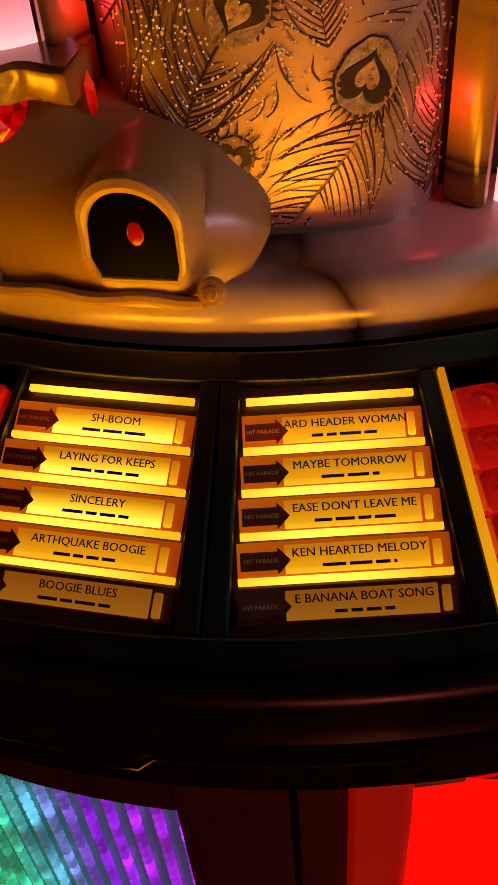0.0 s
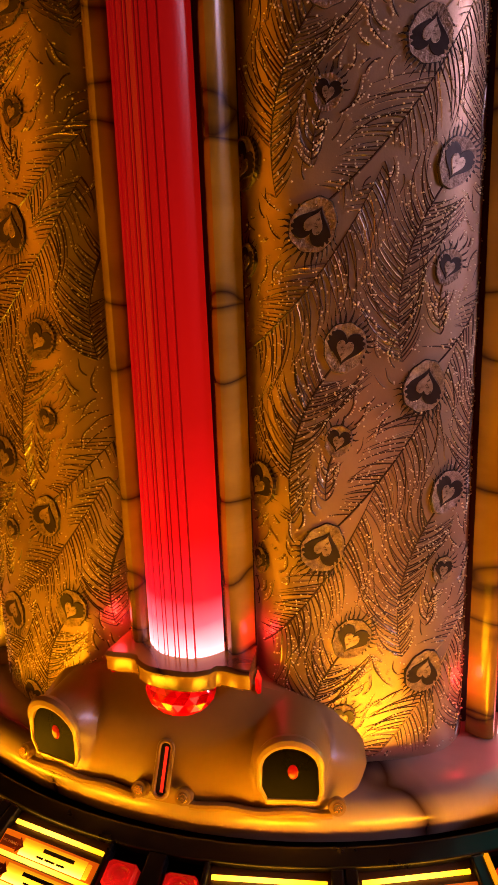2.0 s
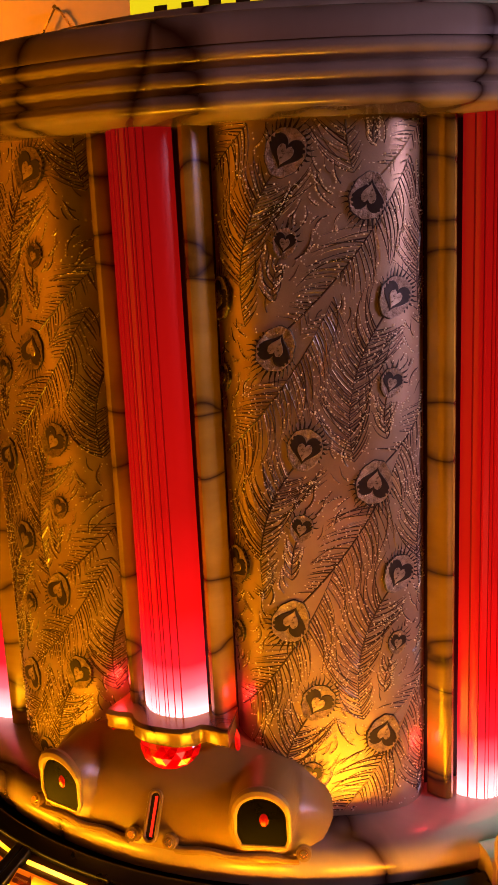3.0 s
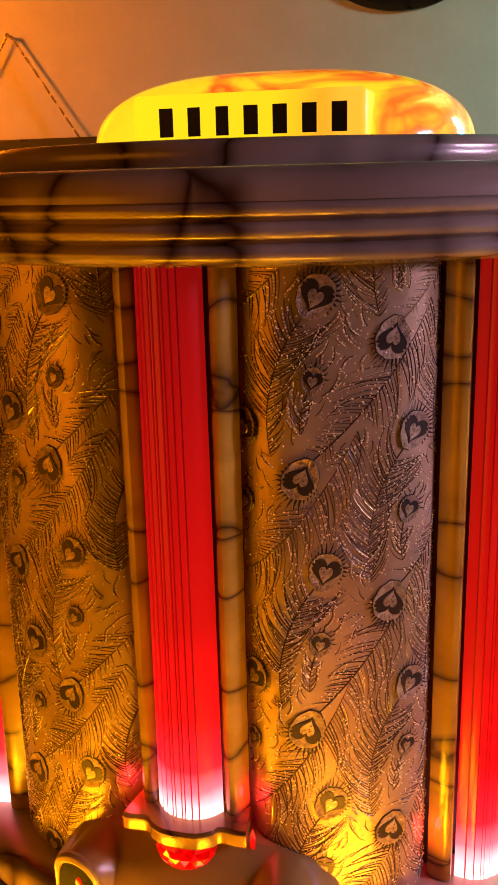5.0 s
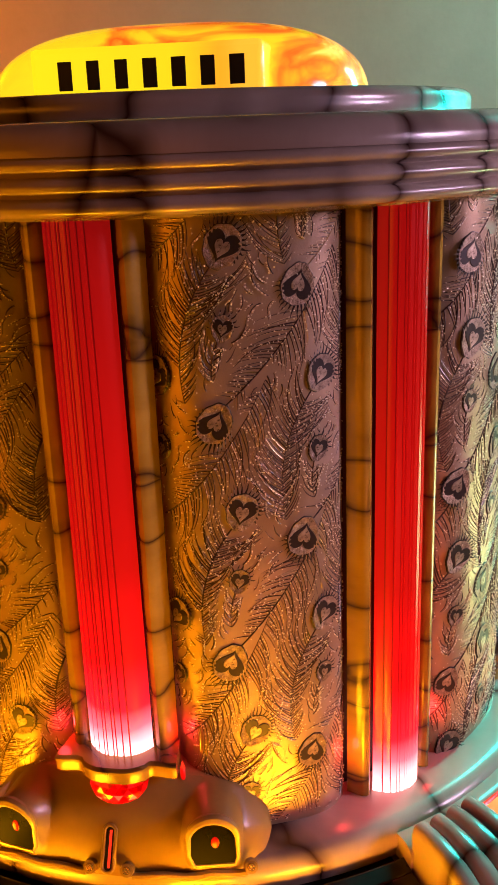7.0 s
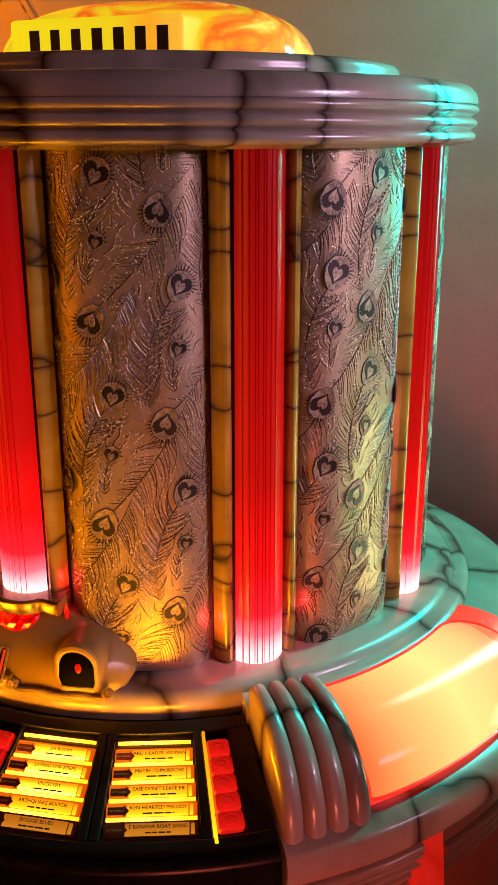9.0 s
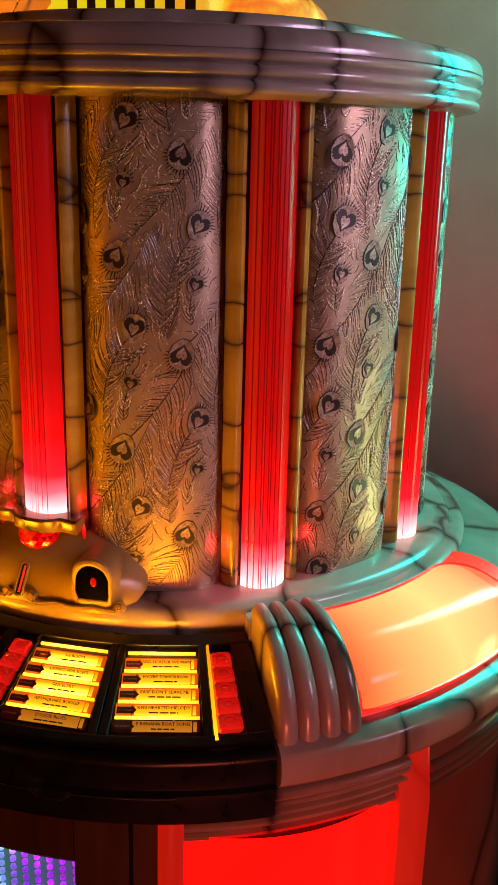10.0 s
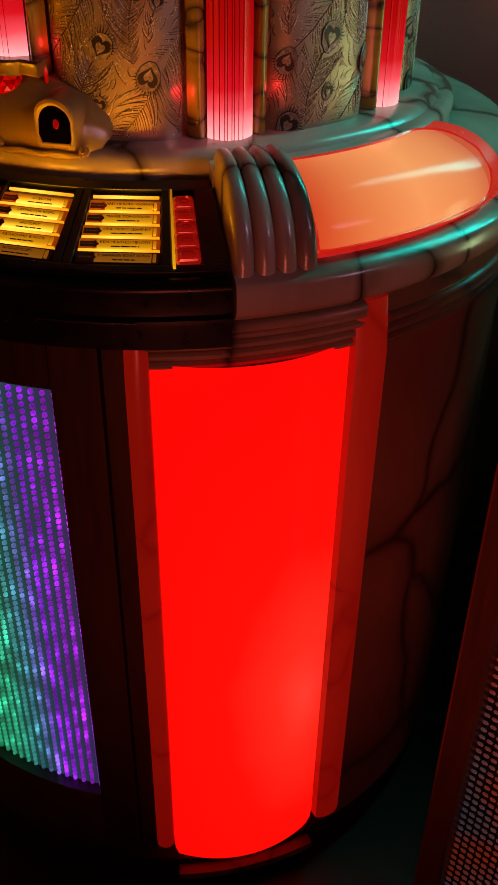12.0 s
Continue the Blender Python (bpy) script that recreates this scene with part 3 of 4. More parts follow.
for k in range(7):
    x = -0.0525 + 0.0213 * k
    wide = (0.0105, 0.0095, 0.0095, 0.0105, 0.0105, 0.0105, 0.011)[k]
    softened(part("letter_block", box(bmesh.new(), x - wide / 2, x + wide / 2, -0.1356, -0.1345, 1.4635 + LIFT, 1.4835 + LIFT), INK, dome, "", False), 0.0004)

# ---- pilasters ----


def pilaster_mesh(z0, z1, w0, w1, depth):
    """Fluted half-round of red plastic; the flutes are cut in as narrow grooves, their shade painted."""
    bm = bmesh.new()
    cuts = [-0.78, -0.58, -0.38, -0.28, -0.08, 0.02, 0.22, 0.42]
    xs = [-1.0, -0.97, -0.90]
    for c in cuts:
        xs += [c - 0.034, c - 0.021, c + 0.021, c + 0.034]
    xs = sorted(xs + [0.64, 0.76, 0.88, 0.97, 1.0])
    rows = []
    n = 24
    for i in range(n + 1):
        z = z0 + (z1 - z0) * i / n
        wid = w0 + (w1 - w0) * i / n
        row = []
        for x in xs:
            d = depth * (1 - abs(x) ** 2.6)
            if any(abs(x - c) < 0.024 for c in cuts):
                d -= 0.0012
            row.append(bm.verts.new(Vector((x * wid, -0.288 - d, z + LIFT))))
        rows.append(row)
    for p, q in zip(rows, rows[1:]):
        for j in range(len(xs) - 1):
            f = bm.faces.new((p[j], p[j + 1], q[j + 1], q[j]))
            mid = (xs[j] + xs[j + 1]) / 2
            f.material_index = 1 if any(abs(mid - c) < 0.022 for c in cuts) else 0
    foot = bm.verts.new(Vector((0, -0.288, z0 + LIFT)))
    for j in range(len(xs) - 1):
        bm.faces.new((rows[0][j + 1], rows[0][j], foot))
    return bm


def frame_strip(w_in, w_out, z0, z1):
    """Half-round marbled strip that borders a pilaster."""
    bm = bmesh.new()
    rows = []
    for i in range(31):
        z = z0 + (z1 - z0) * i / 30
        rows.append([bm.verts.new(Vector((w_in + (w_out - w_in) * j / 7, -0.270 - 0.022 * math.sin(math.pi * (0.12 + 0.80 * j / 7)) ** 0.7, z + LIFT))) for j in range(8)])
    for p, q in zip(rows, rows[1:]):
        for j in range(7):
            bm.faces.new((p[j], p[j + 1], q[j + 1], q[j]))
    bm.faces.new(rows[0][::-1])
    bmesh.ops.recalc_face_normals(bm, faces=bm.faces)
    return bm


pil_front = part("pilaster", pilaster_mesh(1.010, 1.386, 0.0235, 0.0215, 0.014), [PILASTER, GROOVE_SHADE], juke, "fluted red plastic pilaster glowing white at its foot")
pil_side = part("pilaster", pilaster_mesh(0.942, 1.386, 0.0225, 0.0215, 0.014), [PILASTER, GROOVE_SHADE], juke, "fluted red plastic pilaster glowing white at its foot", m=spin(STEP))
strips = [part("pilaster_strip", frame_strip(s * 0.0218, s * 0.0395, 0.945, 1.386), CREAM_SMALL, juke, "marbled yellow strip beside the pilaster") for s in (1, -1)]
for k in (-2, -1, 2, 3):
    again(pil_side, spin(STEP * k))
for k in (-2, -1, 1, 2, 3):
    for s in strips:
        again(s, spin(STEP * k))

# ---- feather panels ----
HALF = 13.2                     # half of a panel's angle


def cloth(d, z):
    """A point on a panel from its angle off the panel's middle and its height; the edges roll back."""
    w = min(1.0, abs(d) / HALF)
    return pol(0.2735 + 0.0215 * (1 - w ** 5), d, z)


def cloth_frame(d, z):
    a, b = cloth(d - 0.15, z), cloth(d + 0.15, z)
    x = (b - a).normalized()
    zz = Vector((0, 0, 1))
    return cloth(d, z), x, x.cross(zz)


def on_cloth(u, z, lift):
    """A point lift metres off the cloth; u runs along the arc in metres from the panel's middle."""
    p, x, n = cloth_frame(math.degrees(u / 0.293), z)
    return p + n * lift


def ribbon(bm, pts, wid, high):
    """A raised barb over the cloth along flat points (u, z): a low ridge that tapers to its tip."""
    rows = []
    for i, (u, z) in enumerate(pts):
        u0, z0 = pts[max(0, i - 1)]
        u1, z1 = pts[min(len(pts) - 1, i + 1)]
        l = math.hypot(u1 - u0, z1 - z0) or 1
        nx, nz = -(z1 - z0) / l, (u1 - u0) / l
        k = 1 - 0.75 * (i / (len(pts) - 1)) ** 2
        rows.append((bm.verts.new(on_cloth(u + nx * wid * k, z + nz * wid * k, 0.0)), bm.verts.new(on_cloth(u, z, high * k)), bm.verts.new(on_cloth(u - nx * wid * k, z - nz * wid * k, 0.0))))
    for p, q in zip(rows, rows[1:]):
        bm.faces.new((p[0], p[1], q[1], q[0]))
        bm.faces.new((p[1], p[2], q[2], q[1]))


UMAX = radians(HALF) * 0.293
Z_LO, Z_HI = 0.947, 1.384


def inside(u, z):
    return abs(u) < UMAX - 0.001 and Z_LO < z < Z_HI


def shaft_line(u, z, heading, bend, length):
    """Points (u, z, heading) along a curved shaft that starts at its eye."""
    pts, a, n = [], radians(heading), 44
    for i in range(n + 1):
        pts.append((u, z, a))
        u += math.cos(a) * length / n
        z += math.sin(a) * length / n
        a += radians(bend) / n
    return pts


def feather(bm, sparks, rng, mine, shafts, owner, eyes, reach, lean):
    """Barbs on both sides of a shaft that sweep towards its eye and stop where the next feather begins."""
    pts = [shafts[k] for k in np.flatnonzero(owner == mine)]
    n = len(pts) - 1
    line = [(p[0], p[1]) for p in pts if inside(p[0], p[1])]
    if len(line) > 3:
        ribbon(bm, line[::2], 0.00062, 0.0007)
    for i in range(0, n + 1):
        for s in (1, -1):
            pu, pz, pa = pts[i]
            f = i / n
            ln = reach * (0.55 + 0.55 * math.sin(math.pi * min(1, 0.12 + f * 0.75))) * rng.uniform(0.7, 1.1)
            b = pa + math.pi - s * radians(rng.uniform(46, 60))
            curl = s * radians(lean) * rng.uniform(0.5, 1.3)
            barb(bm, sparks, rng, pu, pz, b, curl, ln, mine, shafts, owner, eyes, i % 2)


def barb(bm, sparks, rng, cu, cz, b, curl, ln, mine, shafts, owner, eyes, glitter):
    """One dark curved barb that ends in a slight counter-curl; every second one carries a row of glitter."""
    q, run = [], 13
    for j in range(run):
        if not inside(cu, cz):
            break
        if j > 1:
            gap = (shafts[:, 0] - cu) ** 2 + (shafts[:, 1] - cz) ** 2
            near = int(np.argmin(gap))
            own = gap[owner == mine].min()
            if owner[near] != mine and own > 1.6 * gap[near]:
                break
            if any((cu - eu) ** 2 + ((cz - ez) * 0.85) ** 2 < er * er for eu, ez, er in eyes):
                break
        q.append((cu, cz))
        cu += math.cos(b) * ln / run
        cz += math.sin(b) * ln / run
        b += curl / run * (1.7 if j < 8 else -1.6)
    if len(q) > 2:
        ribbon(bm, q, rng.uniform(0.00028, 0.00052), rng.uniform(0.0003, 0.0006))
        TAKEN.update((round(u / 0.0022), round(z / 0.0022)) for u, z in q)
        if (glitter or rng.random() < 0.55) and ln > 0.0125:
            side = rng.choice((0.0011, -0.0011))
            for (u0, z0), (u1, z1) in zip(q, q[1:]):
                if rng.random() < 0.8:
                    f = rng.random()
                    sparks.append((u0 + (u1 - u0) * f + side, z0 + (z1 - z0) * f + rng.uniform(-0.0004, 0.0004)))


def fill_ground(bm, sparks, rng, shafts, owner, eyes):
    """Short curved barbs on the ground left bare, laid along the nearest feather."""
    for k in range(4000):
        u, z = rng.uniform(-UMAX, UMAX), rng.uniform(Z_LO, Z_HI)
        i, j = round(u / 0.0022), round(z / 0.0022)
        if any((i + a, j + b) in TAKEN for a in (-1, 0, 1) for b in (-1, 0, 1)):
            continue
        if any((u - eu) ** 2 + ((z - ez) * 0.85) ** 2 < er * er for eu, ez, er in eyes):
            continue
        near = int(np.argmin((shafts[:, 0] - u) ** 2 + (shafts[:, 1] - z) ** 2))
        su, sz, sa = shafts[near]
        s = -1 if math.cos(sa) * (z - sz) - math.sin(sa) * (u - su) > 0 else 1
        b = sa + math.pi + s * radians(rng.uniform(20, 50))
        barb(bm, sparks, rng, u, z, b, -s * radians(rng.uniform(20, 70)), rng.uniform(0.010, 0.020), owner[near], shafts, owner, eyes, 1)


TAKEN = set()                   # cells of the pattern that a barb already crosses


def heart(t, s):
    x, y = 16 * math.sin(t) ** 3, 13 * math.cos(t) - 5 * math.cos(2 * t) - 2 * math.cos(3 * t) - math.cos(4 * t)
    return x * s / 16, (y + 2) * s / 16


def eye_mesh(size, lashes):
    """A feather's eye: beaded rim, dark heart, pale heart in it, and a fringe of lashes."""
    bm = bmesh.new()

    def plate(shape, z0, z1, index):
        top = [bm.verts.new((x, y, z1)) for x, y in shape]
        low = [bm.verts.new((x * 1.06, y * 1.06, z0)) for x, y in shape]
        bm.faces.new(top).material_index = index
        for i in range(len(top)):
            k = (i + 1) % len(top)
            bm.faces.new((low[i], low[k], top[k], top[i])).material_index = index
        return top

    n = 96
    circle = [-6.28319 * i / n for i in range(n)]
    rows = []
    for k, z in ((1.06, -0.0012), (1.0, 0.0005), (0.90, 0.0006), (0.76, 0.0001), (0.2, 0.0)):
        rows.append([bm.verts.new((0.80 * size * k * (1 + 0.02 * math.cos(9 * t)) * math.sin(t) * (1 + 0.14 * math.cos(t)), size * k * (1 + 0.02 * math.cos(9 * t)) * math.cos(t), z + (0.0004 * math.cos(24 * t) if k == 0.90 else 0))) for t in circle])
    for level, (p, q) in enumerate(zip(rows, rows[1:])):
        for i in range(n):
            bm.faces.new((p[i], p[(i + 1) % n], q[(i + 1) % n], q[i])).material_index = 1 if level == 0 else 0
    bm.faces.new(rows[-1])
    crest = rows[1]
    plate([heart(-t, 0.74 * size) for t in circle][::-1], 0.0, 0.0006, 1)
    plate([(x * 0.85, y * 1.2 - 0.10 * size) for x, y in (heart(-t, 0.38 * size) for t in circle)][::-1], 0.0004, 0.0010, 2)
    for i in range(0, n, 3 if lashes > 20 else 5):
        d = crest[i].co
        if d.y < -0.5 * size:
            continue
        d = Vector((d.x, d.y, 0))
        far = 1.26 + 0.30 * max(0.0, d.y / size) + 0.10 * math.sin(i * 2.3)
        side = Vector((d.y, -d.x, 0)).normalized() * 0.00042
        bent = 0.16 * size * math.sin(i * 1.7)
        root = crest[i], crest[(i + 2) % n]
        mid = [bm.verts.new(d * (1 + (far - 1) * 0.55) + sign * side * 0.9 + Vector((0.3 * bent, 0.03 * size, 0.0006))) for sign in (1, -1)]
        if (root[0].co - mid[0].co).length > (root[0].co - mid[1].co).length:
            mid.reverse()
        tip = bm.verts.new(d * far + Vector((bent, 0.12 * size, 0.0003)))
        bm.faces.new((root[0], mid[0], mid[1], root[1])).material_index = 1
        bm.faces.new((mid[0], tip, mid[1])).material_index = 1
    bmesh.ops.recalc_face_normals(bm, faces=bm.faces)
    return bm


EYE_DATA = {}
PANEL_DATA = {}


def feather_panel(th, shift, drift, seed):
    rng = random.Random(seed)
    bm = bmesh.new()
    rows = []
    for i in range(37):
        z = 0.944 + (1.386 - 0.944) * i / 36
        rows.append([bm.verts.new(cloth(HALF * math.sin(math.pi / 2 * (-1 + 2 * j / 40)), z)) for j in range(41)])
    for p, q in zip(rows, rows[1:]):
        for j in range(40):
            bm.faces.new((p[j], p[j + 1], q[j + 1], q[j]))
    panel = part("feather_panel", bm, CLOTH, juke, "convex gold cloth panel embossed with peacock feathers", m=spin(th))
    # the pattern's half-drop lattice: in each column a rising feather, a small eye and a hanging feather
    TAKEN.clear()
    eyes, relief, sparks = [], bmesh.new(), []
    pts, owner, jobs = [], [], []
    for column, z_top in ((-23.7, 0.0), (-12.2, -0.0780), (-3.7, 0.0), (7.7, -0.0836), (16.3, 0.0), (27.8, -0.0836)):
        for k in range(-2, 4):
            for kind, d, z, size, turn in (("riser", 0.0, 1.3645, 0.0125, 24), ("small", -0.3, 1.3155, 0.0085, 20), ("hanger", -2.0, 1.2546, 0.0135, 204)):
                d += column + shift + drift * k + rng.uniform(-0.4, 0.4)
                z += z_top - 0.1693 * k + rng.uniform(-0.002, 0.002)
                if abs(d) > 24 or not Z_LO - 0.12 < z < Z_HI + 0.12:
                    continue
                u = radians(d) * 0.293
                eyes.append((d, z, size, turn + rng.uniform(-10, 10)))
                if kind == "riser":
                    line = shaft_line(u - size * 0.5, z - size * 0.8, 234 + rng.uniform(-5, 5), 50, 0.092)
                elif kind == "hanger":
                    line = shaft_line(u + size * 0.5, z + size * 0.8, 42 + rng.uniform(-4, 4), 24, 0.122)
                else:
                    line = shaft_line(u - size * 0.3, z - size * 0.8, 250 + rng.uniform(-8, 8), 30, 0.030)[::5]
                owner += [len(jobs)] * len(line)
                pts += line
                jobs.append({"riser": (0.062, 40), "hanger": (0.062, 36), "small": (0.020, 60)}[kind])
    shafts, owner = np.array(pts), np.array(owner)
    blots = [(radians(d) * 0.293, z, size * 1.12) for d, z, size, turn in eyes]
    for k, (reach, lean) in enumerate(jobs):
        feather(relief, sparks, rng, k, shafts, owner, blots, reach, lean)
    fill_ground(relief, sparks, rng, shafts, owner, blots)
    eyes = [e for e in eyes if abs(e[0]) < HALF - 0.4 and Z_LO < e[1] < Z_HI - 0.004]
    part("feather_relief", relief, BARB, panel, "raised brown and gilt feather barbs", kind="stuff")
    grit = bmesh.new()
    sparks += [(rng.uniform(-UMAX, UMAX), rng.uniform(Z_LO, Z_HI)) for k in range(1000)]
    for u, z in sparks:
        if inside(u, z):
            add_bead(grit, on_cloth(u, z, 0.0007), rng.uniform(0.00028, 0.00064))
    part("glitter", grit, GLITTER, panel, "scattered gold glitter beads", kind="stuff")
    for d, z, size, turn in eyes:
        small = size < 0.01
        p, x, n = cloth_frame(d, z)
        m = Matrix((x, Vector((0, 0, 1)), n)).transposed().to_4x4()
        m.translation = p + n * 0.0005
        m = m @ Matrix.Rotation(radians(-turn), 4, "Z") @ Matrix.Scale(rng.uniform(0.92, 1.08), 4)
        if small not in EYE_DATA:
            EYE_DATA[small] = part("eye", eye_mesh(size, 12 if small else 30), [EYE_RING, EYE_DARK, EYE_HEART], panel, m=m)
        else:
            again(EYE_DATA[small], m, panel)


for k, shift, drift in ((-2, 4.0, 0.5), (-1, 9.0, 0.5), (0, 0.0, 0.6), (1, 4.9, -1.0), (2, 5.0, 0.0)):
    feather_panel(STEP * (k + 0.5), shift, drift, 11 + k)

# ---- coin casting at the front ----


def cast_top(w):
    """Height of the casting's upper edge: level in the middle, falling to a blunt wing tip."""
    return 0.962 + 0.038 * max(0, 1 - w ** 2.2) ** 0.6


bm = bmesh.new()
rows = []
for i in range(133):
    s = -1 + 2 * i / 132
    w = abs(s)
    top = cast_top(w)
    pinch = 0.012 * max(0, w - 0.82) / 0.18
    row = []
    for j in range(29):
        v = j / 28
        th = s * (17.9 + 2.6 * min(1.0, 1.8 * v) ** 0.7)
        r = 0.331 - pinch - (0.331 - 0.296) * v ** 1.25 + 0.004 * math.sin(math.pi * v)
        z = 0.936 + (top - 0.936) * v ** 0.8
        for c in (12.5, -12.5):
            du, dz = radians(th - c) * 0.325, z - 0.966
            q = math.hypot(du / 0.0185, max(0, dz) / 0.0205)
            if dz < 0:
                q = math.hypot(q, dz / 0.03)
            k = min(1, max(0, (1.25 - q) / 0.30))
            r += max(0, 0.3325 - r) * k * k * (3 - 2 * k)
        row.append(bm.verts.new(pol(r, th, z)))
    rows.append([bm.verts.new(pol(0.322 - pinch, s * 17.9, 0.930))] + row + [bm.verts.new(pol(0.275, s * 20.5, top))])
for p, q in zip(rows, rows[1:]):
    for j in range(len(p) - 1):
        bm.faces.new((p[j], q[j], q[j + 1], p[j + 1]))
bm.faces.new(rows[0])
bm.faces.new(rows[-1][::-1])
bmesh.ops.recalc_face_normals(bm, faces=bm.faces)
cast = part("coin_casting", bm, CASTING, juke, "painted metal coin casting with two hooded windows")


def local_frame(r, th, z, tip):
    """A pose on the cabinet with x along the arc, y up and z outwards, tipped back by some degrees."""
    m = spin(th).to_4x4() @ Matrix.Rotation(radians(90 - tip), 4, "X")
    m.translation = pol(r, th, z)
    return m


for c in (12.5, -12.5):
    m = local_frame(0.3320, c, 0.967, 4)
    bm = bmesh.new()
    arch = [(0.0160 * math.cos(a), 0.003 + 0.0165 * math.sin(a)) for a in np.linspace(0, math.pi, 20)] + [(-0.0160, -0.009), (-0.0125, -0.0165), (0.0140, -0.0165), (0.0160, -0.012)]
    back = [bm.verts.new((x, y, 0.0018)) for x, y in arch]
    bm.faces.new(back)
    eye_glass = part("coin_window", bm, plain("window_glass", (0.0006, 0.0003, 0.0003), (0.001, 0.0006, 0.0006), 0.3, 0.0, 30, 0.02) if c > 0 else bpy.data.materials["window_glass"], cast, "dark glossy arched window", m=m)
    bm = bmesh.new()
    tube(bm, [Vector((x * 1.06, y * 1.06, 0.0010 + 0.003 * max(0, y / 0.02))) for x, y in arch + arch[:1]], [0.0016 + 0.0024 * max(0, y / 0.02) for x, y in arch + arch[:1]], 8)
    part("window_hood", bm, CASTING, cast, m=m)
    bpy.data.materials["window_glass"].node_tree.nodes["Principled BSDF"].inputs["Specular IOR Level"].default_value = 0.02
    # Glowing oval stands in for a red reflection in the dark window.
    bm = bmesh.new()
    bmesh.ops.create_uvsphere(bm, u_segments=12, v_segments=8, radius=1.0, matrix=Matrix.Translation((0.0015, 0.0005, 0.0019)) @ Matrix.Diagonal((0.0030, 0.0046, 0.0005, 1)))
    part("red_glint", bm, GLINT, cast, "red reflection in the window, built as a small glowing oval", m=m)
# coin slot with red light in it
m = local_frame(0.3285, -0.3, 0.957, 30)
bm = bmesh.new()
tube(bm, [Vector((0.0042 * math.cos(a), (0.0115 if math.sin(a) > 0 else -0.0115) + 0.0042 * math.sin(a), 0.001)) for a in np.linspace(0, 6.28319, 29)], 0.0013, 6)
part("slot_rim", bm, CASTING, cast, m=m)
part("coin_slot", box(bmesh.new(), -0.0038, 0.0038, -0.015, 0.015, -0.002, 0.0009), DARK, cast, "dark coin slot", m=m)
part("slot_light", box(bmesh.new(), -0.0002, 0.0016, -0.0125, 0.0125, 0.0006, 0.0016), RUBY, cast, "thin red light in the coin slot", m=m)
# flange with screws
for c in (16.9, 2.0, -2.6, -16.9):
    m = local_frame(0.3335, c, 0.9445, 25)
    bm = bmesh.new()
    bmesh.ops.create_cone(bm, cap_ends=True, segments=20, radius1=0.0052, radius2=0.0046, depth=0.005)
    boss = part("screw_boss", bm, CASTING, cast, m=m)
    bm = bmesh.new()
    bmesh.ops.create_cone(bm, cap_ends=True, segments=16, radius1=0.0032, radius2=0.0024, depth=0.002, matrix=Matrix.Translation((0, 0, 0.003)))
    for a in (20, 110):
        box(bm, -0.0018, 0.0018, -0.0004, 0.0004, 0.0036, 0.0041, Matrix.Rotation(radians(a), 4, "Z"))
    part("screw", bm, BRASS, cast, "cross-head brass screw", m=m)
for a, b in ((2.6, 16.4), (-16.4, -3.2)):
    bm = bmesh.new()
    tube(bm, [pol(0.3335, th, 0.9405 + 0.001 * math.cos(th)) for th in np.linspace(a, b, 16)], 0.0026, 8)
    part("flange", bm, CASTING, cast)
# brass bracket and ruby jewel under the front pilaster
bm = bmesh.new()
rows = []
for i in range(41):
    th = -8.2 + 16.4 * i / 40
    out = 0.3065 + 0.010 * math.exp(-(th / 4.2) ** 4) + 0.0022 * math.cos(radians(th * 46)) * (1 if abs(th) > 4.4 else 0)
    rows.append([bm.verts.new(pol(r, th, z)) for r, z in ((0.28, 1.000), (out - 0.002, 1.000), (out, 1.002), (out, 1.009), (out + 0.0015, 1.012), (out - 0.001, 1.014), (0.28, 1.014))])
for p, q in zip(rows, rows[1:]):
    for j in range(7):
        bm.faces.new((p[j], q[j], q[(j + 1) % 7], p[(j + 1) % 7]))
bm.faces.new(rows[0])
bm.faces.new(rows[-1][::-1])
bmesh.ops.recalc_face_normals(bm, faces=bm.faces)
part("pilaster_bracket", bm, CREAM_SMALL, juke, "yellow scalloped bracket under the front pilaster")
bm = bmesh.new()
bmesh.ops.create_icosphere(bm, subdivisions=3, radius=1.0, matrix=Matrix.Translation((0, -0.2985, 0.991 + LIFT)) @ Matrix.Diagonal((0.0225, 0.0170, 0.0180, 1)))
bmesh.ops.split_edges(bm, edges=bm.edges)
part("ruby_jewel", bm, RUBY_FACET, juke, "faceted ruby glass jewel lit from above, its sparkle painted in", smooth=False)
for th, z, r, size in ((8.8, 0.999, 0.298, (0.0022, 0.0022, 0.010)), (-8.8, 0.999, 0.298, (0.0022, 0.0022, 0.010)), (36.0, 0.949, 0.280, (0.006, 0.004, 0.004)), (-36.0, 0.949, 0.280, (0.006, 0.004, 0.004))):
    bm = bmesh.new()
    add_bead(bm, Vector((0, 0, 0)), 1.0, size)
    m = spin(th)
    m.translation = pol(r, th, z)
    part("ruby_lamp", bm, RUBY, juke, "tiny ruby red lamp", smooth=False, m=m)

# ---- keyboard ----
def slope(s):
    """Radius and height on the sloped keyboard: 0 at the windows' upper edge, 1 at their lower."""
    return 0.348 + 0.080 * s, 0.909 - 0.034 * s


def key_frame(th, s, lift=0.0):
    """A pose on the keyboard: x along the arc, y up the slope, z off it."""
    a = math.atan2(0.034, 0.080)
    r, z = slope(s)
    m = spin(th) @ Matrix.Rotation(a, 4, "X")
    m.translation = pol(r, th, z)
    return m @ Matrix.Translation((0, 0, lift))


KEY = 36.8
